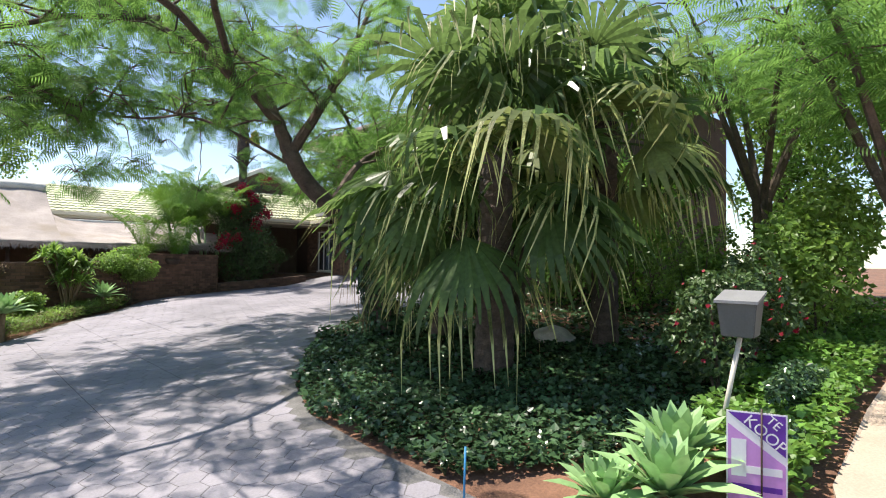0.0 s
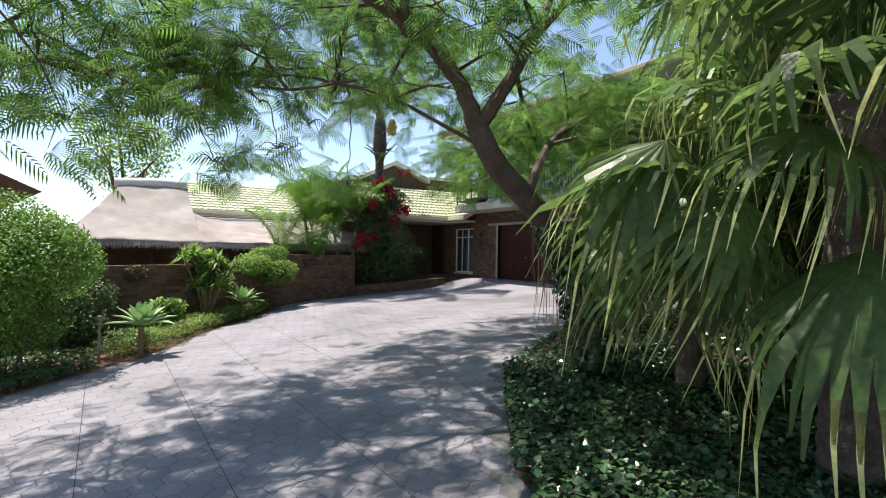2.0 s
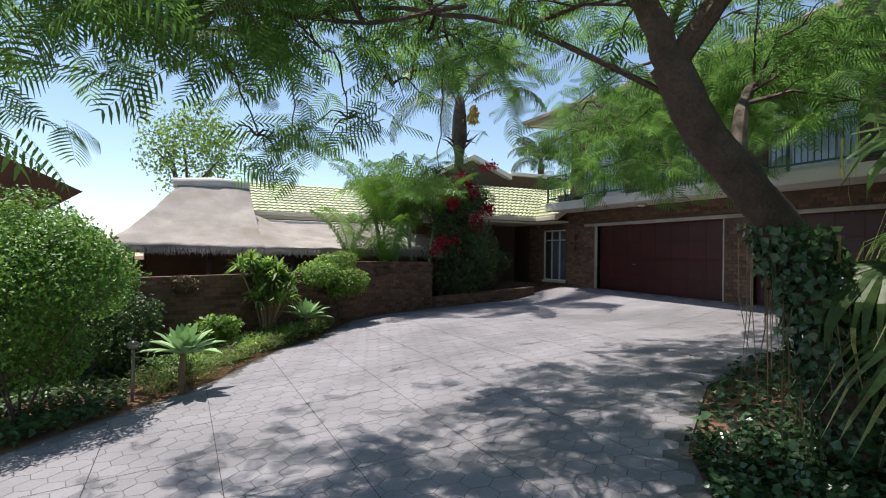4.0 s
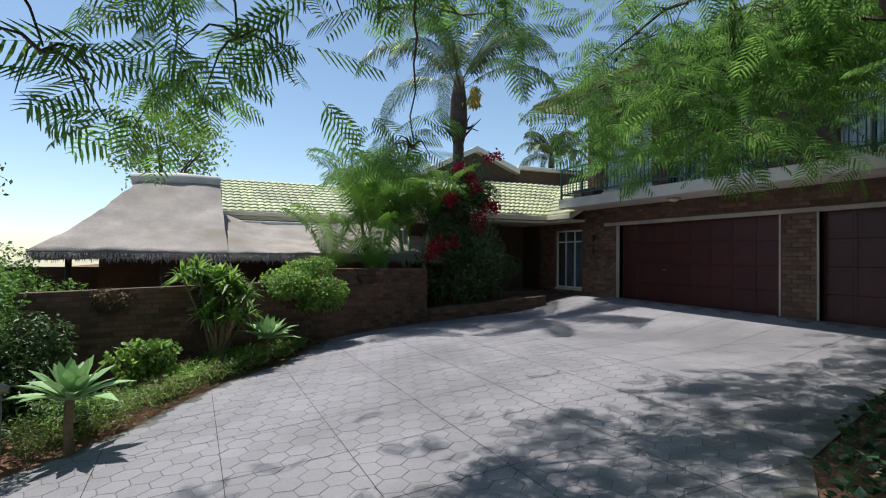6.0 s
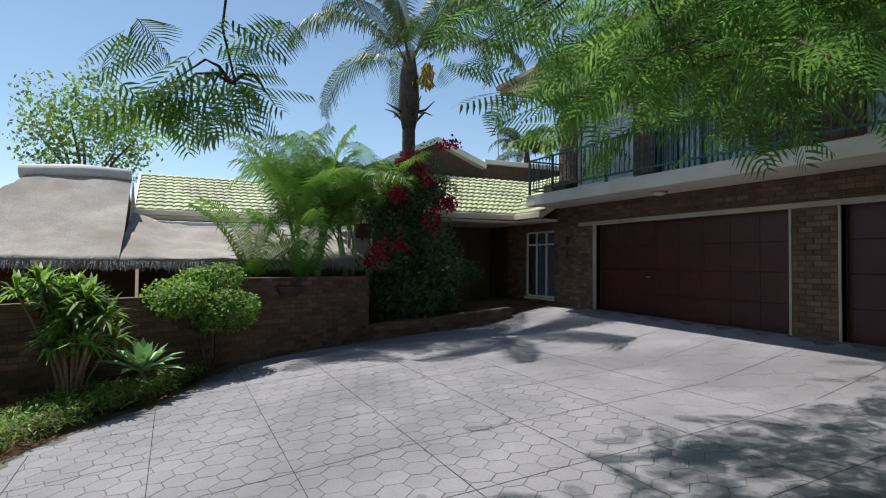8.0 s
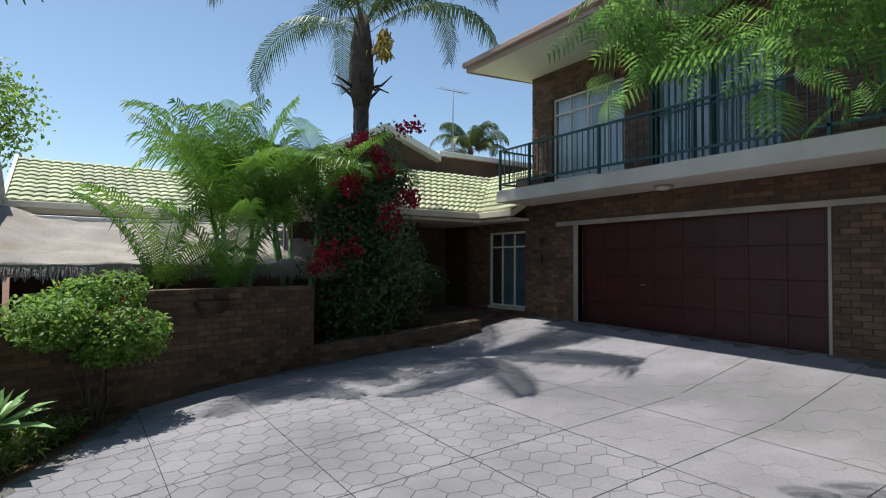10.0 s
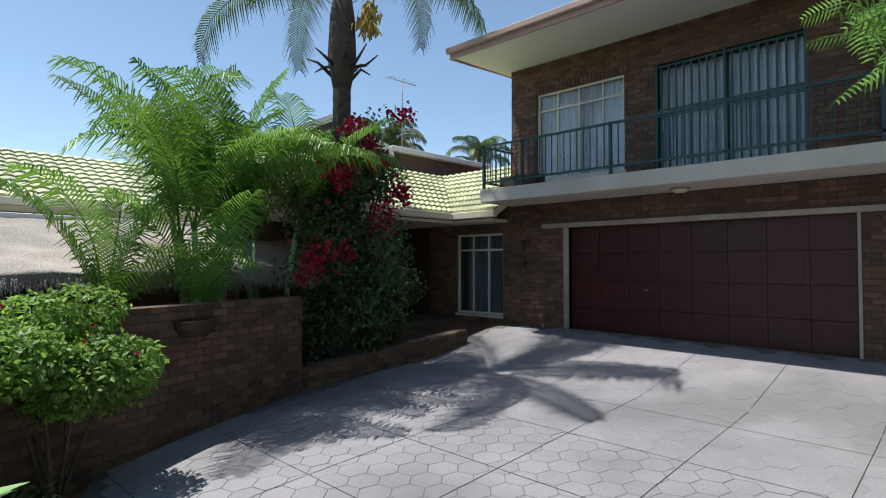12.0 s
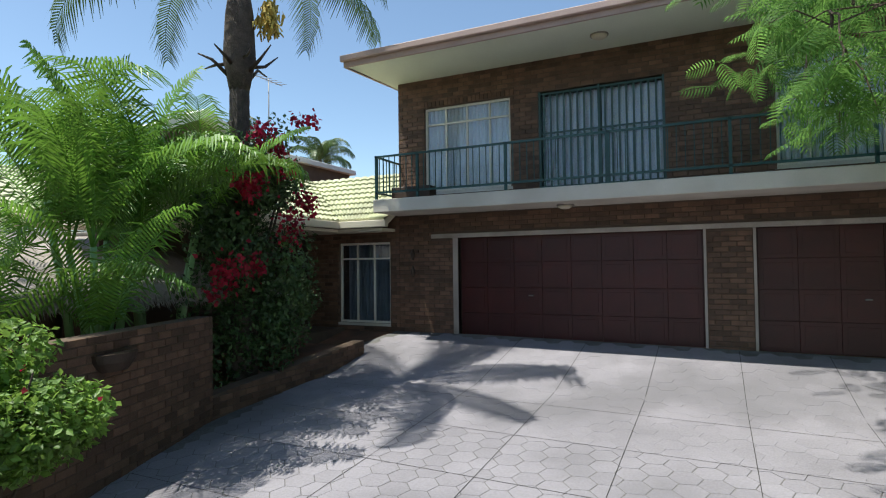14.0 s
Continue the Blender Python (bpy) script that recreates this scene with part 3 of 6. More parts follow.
def window(name, hole, x, mullions, transom, label, depth=0.12):
    """A steel window in the opening hole = (y0, y1, z0, z1) of a wall along y."""
    y0, y1, z0, z1 = hole
    ob = thing(name, (x, y0, z0), label, "window")
    ob["kind"] = "structure"
    w, h = y1 - y0, z1 - z0
    t = 0.045
    bm = bmesh.new()
    add_box(bm, (0, 0, 0), (0.05, w, t)); add_box(bm, (0, 0, h - t), (0.05, w, h))
    add_box(bm, (0, 0, t), (0.05, t, h - t)); add_box(bm, (0, w - t, t), (0.05, w, h - t))
    part("window_frame", bm, M_FRAME, ob)
    cuts = [0] + [w * m for m in mullions] + [w]
    for m in mullions:
        boxed("mullion", (0.002, w * m - 0.018, t), (0.046, w * m + 0.018, h - t), M_FRAME, ob)
    boxed("transom", (-0.004, t, h * transom - 0.018), (0.044, w - t, h * transom + 0.018), M_FRAME, ob)
    for a, b in zip(cuts, cuts[1:]):
        for c, d in ((t, h * transom - 0.018), (h * transom + 0.018, h - t)):
            p = boxed("pane", (0.02, a + 0.018, c), (0.026, b - 0.018, d), glass, ob)
            p.visible_shadow = False
    boxed("window_sill", (-0.06, -0.03, -0.06), (0.15, w + 0.03, -0.002), M_CONC, ob)
    if depth:
        hang_curtain(x + depth, y0 - 0.1, y1 + 0.1, z0 - 0.1, z1 - 0.02, mat=M_NET if depth > 0.3 else None)
    return ob


def hang_curtain(x, y0, y1, z0, z1, pleat=0.09, mat=None):
    V, F = [], []
    n = int((y1 - y0) / 0.02)
    for i in range(n + 1):
        y = y0 + (y1 - y0) * i / n
        d = 0.028 * math.sin(math.tau * y / pleat) + 0.012 * math.sin(y * 23.0)
        V += [(x + d, y, z0), (x + d * 0.7, y, z1)]
        if i:
            F.append((2 * i - 2, 2 * i, 2 * i + 1, 2 * i - 1))
    me = array_mesh("curtain", V, F)
    ob = link("curtain", me, mat or M_CURTAIN)
    solid = ob.modifiers.new("thickness", "SOLIDIFY")
    solid.thickness = 0.004
    return tagged(ob, "pale blue-white pleated curtain behind a window", "curtain", "curtains")


window("window_1", W1, WALL_X + 0.05, (0.24, 0.5, 0.75), 0.8, "cream steel window with pale curtains and a top row of small panes")
window("window_2", W3, WALL_X + 0.05, (0.25, 0.5, 0.75), 0.8, "cream steel window on the upper floor with pale curtains")
window("window_3", WG, WALL_X + 0.05, (0.33, 0.66), 0.8, "tall cream steel window beside the entrance", 0.45)


def sliding_door():
    y0, y1, z0, z1 = SD
    ob = thing("sliding_door", (WALL_X + 0.04, y0, z0), "sliding glass door behind a dark green security gate", "door")
    w, h = y1 - y0, z1 - z0
    bm = bmesh.new()
    for a, b, c, d in ((0, w, 0, 0.05), (0, w, h - 0.05, h), (0, 0.05, 0.05, h - 0.05), (w - 0.05, w, 0.05, h - 0.05), (w / 2 - 0.03, w / 2 + 0.03, 0.05, h - 0.05)):
        add_box(bm, (0.05, a, c), (0.1, b, d))
    part("door_frame", bm, M_GREENMETAL, ob)
    for a, b in ((0.05, w / 2 - 0.03), (w / 2 + 0.03, w - 0.05)):
        p = boxed("pane", (0.07, a, 0.05), (0.076, b, h - 0.05), glass, ob)
        p.visible_shadow = False
    bm = bmesh.new()
    for z in (0.05, 0.95, 1.05, h - 0.06):
        add_box(bm, (-0.03, 0.02, z), (-0.005, w - 0.02, z + 0.03))
    for y in (0.0, w / 2 - 0.02, w - 0.04):
        add_box(bm, (-0.035, y, 0), (0.0, y + 0.04, h))
    part("gate_frame", bm, M_GREENMETAL, ob)
    bar = boxed("bar", (-0.028, 0, 0.05), (-0.008, 0.032, h - 0.05), M_GREENMETAL, ob)
    n = 18
    bar.matrix_basis = Matrix.Translation((0, w / n, 0))
    for i in range(2, n):
        if i == n // 2:
            continue
        b = new("bar", bar.data); b.parent = ob
        b.matrix_basis = Matrix.Translation((0, w * i / n, 0))
    hang_curtain(WALL_X + 0.27, y0 - 0.1, y1 + 0.1, z0, z1 - 0.02, 0.16)


sliding_door()
# rooms stay dark: added inner walls carry the shade in their near-black colour
boxed("floor_hall", (WALL_X + 0.24, CORNER_Y + 0.01, 1.1), (WALL_X + 1.19, 22.1, 1.52), M_CONC, label="concrete floor of the entrance hall", kind="structure")
boxed("wall_inner", (WALL_X + 1.6, Y_END + 0.3, 4.181), (WALL_X + 1.7, CORNER_Y - 0.24, 7.0), M_ROOMSHADE, label="near-black inner wall added behind the upper windows, room shade painted in", kind="structure")
boxed("wall_inner_hall", (WALL_X + 1.2, CORNER_Y + 0.1, 0.95), (WALL_X + 1.3, 23.3, 3.6), M_ROOMSHADE, label="near-black inner wall added behind the entrance window, room shade painted in", kind="structure")


def ceiling_lamp(at, label):
    ob = thing("ceiling_lamp", at, label, "lamp", "outdoor lamps")
    tube("base", [(0, 0, -0.025), (0, 0, 0)], [0.15, 0.15], M_LAMP, ob, 16)
    tube("diffuser", [(0, 0, -0.075), (0, 0, -0.05), (0, 0, -0.025)], [0.07, 0.115, 0.13], M_CREAM, ob, 16)


# main roof: flat-pitched with a wide soffit
EAVE_X, EAVE_Z = 11.18, 6.58
extrude_poly("soffit", [(EAVE_X + 0.05, 6.0, EAVE_Z + 0.0), (13.2, 6.0, EAVE_Z + 0.09), (13.2, 6.0, EAVE_Z + 0.13), (EAVE_X + 0.05, 6.0, EAVE_Z + 0.04)], (0, 14.02, 0), M_SOFFIT,
             label="pale soffit boards under the wide eave", kind="structure")
extrude_poly("roof_main", [(EAVE_X, 6.0, EAVE_Z + 0.12), (19.6, 6.0, EAVE_Z + 0.62), (19.6, 6.0, EAVE_Z + 0.7), (EAVE_X, 6.0, EAVE_Z + 0.19)], (0, 14.04, 0), M_GUTTER,
             label="low-pitched metal roof of the house", kind="structure")
boxed("fascia_board", (EAVE_X, 6.0, EAVE_Z - 0.03), (EAVE_X + 0.045, 20.03, EAVE_Z + 0.115), M_FASCIA, label="dull pink fascia board", kind="structure")
boxed("gutter", (EAVE_X - 0.09, 6.0, EAVE_Z + 0.06), (EAVE_X - 0.004, 20.06, EAVE_Z + 0.17), M_FASCIA, bevel=0.012, label="dull pink roof gutter", kind="structure")
extrude_poly("barge_board", [(EAVE_X + 0.046, 20.0, EAVE_Z - 0.03), (19.6, 20.0, EAVE_Z + 0.45), (19.6, 20.0, EAVE_Z + 0.62), (EAVE_X + 0.046, 20.0, EAVE_Z + 0.115)], (0, 0.035, 0), M_FASCIA,
             label="dull pink barge board", kind="structure")
ceiling_lamp((12.35, 16.2, 3.87), "round outdoor lamp under the balcony slab")
ceiling_lamp((12.0, 15.5, EAVE_Z + 0.035), "round outdoor lamp under the eave")


# ---- tiled roofs ----
def tiled_roof(name, a, b, c, d, label, row=0.3, col=0.22):
    """Rolled tiles on the slope a-b (eave) to d-c (ridge side): every course steps, every tile is a rounded roll."""
    a, b, c, d = (Vector(p) for p in (a, b, c, d))
    width = max((b - a).length, (c - d).length)
    rise = ((d - a).length + (c - b).length) / 2
    nrm = (b - a).cross(d - a).normalized()
    rows, cols = max(2, int(rise / row)), max(2, int(width / col))
    ob = extrude_poly(name, [a, b, c, d], -nrm * 0.12, M_CREAM, label=label, kind="structure")
    V, F = [], []
    sub = 4
    for r in range(rows):
        f0, f1 = r / rows, (r + 1) / rows + 0.02
        for k in range(cols):
            i = len(V)
            for s in range(sub + 1):
                t = (k + s / sub) / cols
                h = 0.01 + 0.03 * math.sin(math.pi * s / sub)
                for f, extra in ((f0, 0.045), (f1, 0.0)):
                    p = a.lerp(b, t).lerp(d.lerp(c, t), min(f, 1))
                    V.append(p + nrm * (h + extra))
                V.append(a.lerp(b, t).lerp(d.lerp(c, t), f0) + nrm * 0.004)
            for s in range(sub):
                j = i + 3 * s
                F += [(j, j + 3, j + 4, j + 1), (j + 2, j + 5, j + 3, j)]
    link("roof_tiles", array_mesh("roof_tiles", [tuple(v) for v in V], F), M_TILE, ob, kind="stuff")
    return ob


# left wing behind the thatch: the gutter runs along x at y = 25
LY, LZ = 25.0, 3.82
tiled_roof("roof_left", (3.25, LY, LZ), (10.5, LY, LZ), (10.5, LY + 3.05, LZ + 1.35), (3.25, LY + 3.05, LZ + 1.35), "green-cream tiled roof of the left wing")
boxed("gutter", (3.2, LY - 0.12, LZ - 0.12), (10.5, LY - 0.005, LZ + 0.02), M_CREAM, bevel=0.01, label="cream gutter of the left wing", kind="structure")
boxed("fascia_board", (3.25, LY - 0.003, LZ - 0.22), (10.5, LY + 0.03, LZ - 0.06), M_CREAM, label="cream fascia of the left wing", kind="structure")
boxed("wall_left_wing", (3.35, LY + 0.0, 0.2), (10.5, LY + 0.23, LZ - 0.23), M_MORTAR, label="brick wall of the left wing", kind="structure")
extrude_poly("gable_left", [(3.35, LY + 0.4, LZ - 0.4), (3.35, LY + 3.05, LZ - 0.4), (3.35, LY + 3.05, LZ + 1.25), (3.35, LY + 0.4, LZ + 0.1)], (0.2, 0, 0), M_MORTAR, label="brick gable end of the left wing", kind="structure")
tiled_roof("roof_left_back", (10.5, LY + 6.1, LZ), (3.25, LY + 6.1, LZ), (3.25, LY + 3.05, LZ + 1.35), (10.5, LY + 3.05, LZ + 1.35), "green-cream tiled back slope of the left wing")
boxed("barge_board", (3.19, LY - 0.02, LZ - 0.02), (3.25, LY + 0.03, LZ + 0.03), M_GUTTER, label="white barge board end", kind="structure")
extrude_poly("barge_left", [(3.17, LY - 0.02, LZ - 0.12), (3.17, LY + 3.05, LZ + 1.24), (3.17, LY + 3.05, LZ + 1.44), (3.17, LY - 0.02, LZ + 0.08)], (0.07, 0, 0), M_GUTTER, label="white barge board on the left wing", kind="structure")

# entrance roof: an eave along x, and a return along the house with a valley between
RY, RZ = 20.97, 3.75
tiled_roof("roof_entry", (8.0, RY, RZ), (12.25, RY, RZ), (14.4, RY + 2.4, RZ + 1.3), (8.0, RY + 2.4, RZ + 1.3), "green-cream tiled roof over the entrance")
tiled_roof("roof_entry_side", (12.25, RY, RZ), (12.25, 19.825, RZ), (14.4, 19.825, RZ + 1.3), (14.4, RY + 2.4, RZ + 1.3), "green-cream tiled roof beside the house")
boxed("gutter", (8.0, RY - 0.12, RZ - 0.13), (12.13, RY - 0.005, RZ + 0.01), M_CREAM, bevel=0.01, label="cream gutter over the entrance", kind="structure")
boxed("gutter_return", (12.135, 19.74, RZ - 0.13), (12.245, RY - 0.006, RZ + 0.01), M_CREAM, bevel=0.01, label="cream gutter beside the house", kind="structure")
extrude_poly("ceiling_porch", [(8.0, RY, RZ - 0.2), (12.26, RY, RZ - 0.2), (12.26, 19.9, RZ - 0.2), (12.79, 19.9, RZ - 0.2), (12.79, 23.2, RZ - 0.2), (8.0, 23.2, RZ - 0.2)], (0, 0, 0.06), M_CREAM, label="cream porch ceiling", kind="structure")
# gabled brick wall above the entrance roof
GYY = 23.8
extrude_poly("wall_gable", [(8.2, GYY, 3.7), (12.7, GYY, 3.7), (12.7, GYY, 5.45), (11.19, GYY, 6.07), (8.2, GYY, 4.7)], (0, 0.23, 0), M_MORTAR, label="brown brick gable above the entrance roof", kind="structure")
extrude_poly("barge_gable_a", [(11.19, GYY - 0.25, 6.07), (12.85, GYY - 0.25, 5.42), (12.85, GYY - 0.25, 5.6), (11.19, GYY - 0.25, 6.25)], (0, 0.5, 0), M_GUTTER, label="white barge board on the gable", kind="structure")
extrude_poly("barge_gable_b", [(8.0, GYY - 0.25, 4.55), (11.188, GYY - 0.25, 6.07), (11.188, GYY - 0.25, 6.25), (8.0, GYY - 0.25, 4.73)], (0, 0.5, 0), M_GUTTER, label="white barge board on the gable slope", kind="structure")
boxed("wall_parapet", (12.701, GYY, 3.7), (16.7, GYY + 0.23, 5.6), M_MORTAR, label="brown brick parapet above the entrance roof", kind="structure")
boxed("coping", (12.86, GYY - 0.15, 5.601), (16.85, GYY + 0.4, 5.74), M_GUTTER, bevel=0.01, label="white coping on the parapet", kind="structure")


# ---- thatched shelter ----
def thatch_roof():
    """A thatched hip with a short ridge, and a lower skirt that runs on under the flashing of the tiled wing."""
    ob = thing("thatched_shelter", (0, 0, 0.2), "grey weathered thatched shelter with a cement ridge on dark poles", "shelter")
    bm = bmesh.new()
    X0, X1, Y0, Y1, ZE = -0.55, 10.0, 20.4, 27.8, 2.34
    RX0, RX1, RYY, ZR = 1.15, 3.1, 24.2, 4.36
    def skin(p, v, ex, span=1.0):
        q = Vector(p)
        q.z += -0.16 * math.sin(math.pi * v * span) + 0.05 * noise.noise((q.x * 1.3, q.y * 1.3, v * 3)) + 0.035 * noise.noise((q.x * 4, q.y * 4, v * 9))
        q.z += (1 - v) * 0.012 * math.sin(ex * 2.1)
        return q
    def face(cols, nz=16, span=1.0):
        grid = []
        for lo, hi in cols:
            lo, hi = Vector(lo), Vector(hi)
            grid.append([bm.verts.new(skin(lo.lerp(hi, k / nz), k / nz, lo.x + lo.y, span)) for k in range(nz + 1)])
        for a, b in zip(grid, grid[1:]):
            for k in range(nz):
                bm.faces.new((a[k], b[k], b[k + 1], a[k + 1]))
        under = []
        mid = Vector((3.6, 24.1, 0))
        for g in grid:
            p = g[0].co
            inward = (Vector((mid.x, mid.y, p.z)) - p).normalized() * 0.16
            under.append((bm.verts.new(p + inward + Vector((0, 0, -0.17))), bm.verts.new(g[nz // 2].co + Vector((0, 0, -0.3)))))
        for i in range(len(grid) - 1):
            a, b = grid[i], grid[i + 1]
            (u0, w0), (u1, w1) = under[i], under[i + 1]
            bm.faces.new((a[0], u0, u1, b[0]))
            bm.faces.new((u0, w0, w1, u1))
    front = []
    for i in range(34):
        x = X0 + (3.25 - X0) * i / 33
        front.append(((x, Y0, ZE), (RX0 + (RX1 + 0.1 - RX0) * i / 33, RYY, ZR)))
    face(front)
    skirt = []
    for i in range(49):
        x = 3.2 + (X1 - 3.2) * i / 48
        blend = min(1.0, (x - 3.2) / 0.8)
        blend = blend * blend * (3 - 2 * blend)
        skirt.append(((x, Y0 + 0.004, ZE - 0.004), (x, 24.3, 3.62 - 0.2 * blend)))
    face(skirt, 16, 0.69)
    face([((X0, Y1 + (Y0 - Y1) * i / 30, ZE), (RX0, RYY, ZR)) for i in range(31)])
    face([((3.3 + (X0 - 3.3) * i / 20, Y1, ZE), (RX1 + (RX0 - RX1) * i / 20, RYY, ZR)) for i in range(21)])
    a = [bm.verts.new(p) for p in ((3.23, 23.2, 3.2), (3.23, RYY, ZR), (3.23, Y1, ZE))]
    bm.faces.new(a)
    bmesh.ops.recalc_face_normals(bm, faces=bm.faces)
    for f in bm.faces:
        f.smooth = abs(f.normal.z) > 0.5
    part("thatch", bm, M_THATCH, ob)
    st = Strips()
    rng = np.random.default_rng(9)
    for _ in range(2600):
        if rng.random() < 0.75:
            p = Vector((rng.uniform(X0, X1), Y0 - 0.01, ZE - 0.02))
            out = Vector((0, -1, 0))
        else:
            p = Vector((X0 - 0.01, rng.uniform(Y0, Y1), ZE - 0.02))
            out = Vector((-1, 0, 0))
        p.z -= rng.uniform(0, 0.13)
        L = rng.uniform(0.04, 0.13)
        st.ribbon([p, p + out * L * 0.5 + Vector((rng.uniform(-.02, .02), 0, -L))], [0.008, 0.002], Vector((-out.y, out.x, 0)))
    link("straw_fringe", st.mesh("straw_fringe"), M_THATCH, ob, kind="stuff")
    tube("ridge", [(RX0 - 0.2, RYY, ZR - 0.02), ((RX0 + RX1) / 2, RYY, ZR + 0.05), (RX1 + 0.1, RYY, ZR + 0.02)], [0.16, 0.18, 0.16], M_RIDGE, ob, 10, "pale cement ridge capping")
    for x, y in ((0.1, 20.9), (1.9, 20.9), (4.1, 20.9), (6.6, 20.9), (0.1, 26.8), (2.4, 26.8)):
        tube("pole", [(x, y, -0.4), (x, y, 2.4)], [0.075, 0.065], M_DARKWOOD_SHADE, ob, 8)
    return ob


thatch_roof()
# lean-to flashing where thatch meets the tiled wing
boxed("flashing", (3.35, 24.15, 3.42), (10.2, 24.6, 3.51), M_GUTTER, bevel=0.01, label="white metal flashing above the thatch", kind="structure")
# added wall: blocks the bright ground behind, so the shelter stays dark
boxed("wall_courtyard", (0.3, 23.6, -0.2), (3.34, 23.8, 3.1), M_MORTAR, label="brick wall added behind the thatched shelter to keep it dark", kind="structure")


boxed("fence", (-4.5, 23.62, -0.2), (0.29, 23.7, 2.15), M_DARKWOOD_SHADE, label="dark timber fence beside the thatched shelter", kind="structure")


# ---- garden walls ----
def garden_wall(name, p, q, z0, z1, label, thick=0.22):
    p, q = Vector((*p, 0)), Vector((*q, 0))
    u = (q - p).normalized()
    n = Vector((-u.y, u.x, 0)) * thick
    ob = extrude_poly(name, [p + Vector((0, 0, z0[0])), q + Vector((0, 0, z0[1])), q + Vector((0, 0, z1[1])), p + Vector((0, 0, z1[0]))], n, M_MORTAR, label=label, kind="structure")
    return ob, p, u, (q - p).length


wall_lo = garden_wall("wall_garden_low", (-2.6, 15.6), (4.8, 18.7), (-0.3, 0.4), (1.84, 1.97), "brown brick garden wall behind the planting")
wall_hi = garden_wall("wall_garden_high", (4.81, 18.7), (7.84, 19.72), (0.2, 0.5), (2.22, 2.22), "higher brown brick garden wall")
kerb = garden_wall("wall_planter", (7.85, 19.72), (11.4, 19.78), (0.5, 0.9), (1.2, 1.46), "low brick kerb wall of the planted bed")
extrude_poly("bed_soil", [(7.9, 19.9, 1.08), (11.4, 19.95, 1.36), (11.2, 22.0, 1.36), (7.9, 22.8, 1.15)], (0, 0, -0.5), M_EARTH, label="dark soil behind the low kerb wall", kind="structure")
extrude_poly("bed_soil", [(4.85, 18.98, 1.5), (7.75, 19.95, 1.6), (7.75, 20.3, 1.6), (7.75, 22, 1.6), (4.85, 22, 1.5)], (0, 0, -1.3), M_EARTH, label="raised soil behind the higher garden wall", kind="structure")
boxed("porch_step", (10.2, 21.2, 1.1), (12.79, 23.19, 1.5), M_MORTAR, label="brown brick step of the porch", kind="structure")
# neighbour's brick building at the left
extrude_poly("neighbour_building", [(-9, 16.6, -0.5), (-1.6, 18.4, -0.5), (-1.6, 18.4, 3.0), (-0.55, 17.8, 3.55), (-9, 15.4, 7.4), (-9, 16.4, 3.0)], (-0.8, 3, 0), M_BROWNROOF,
             label="neighbouring brown brick building behind the bush", kind="structure")


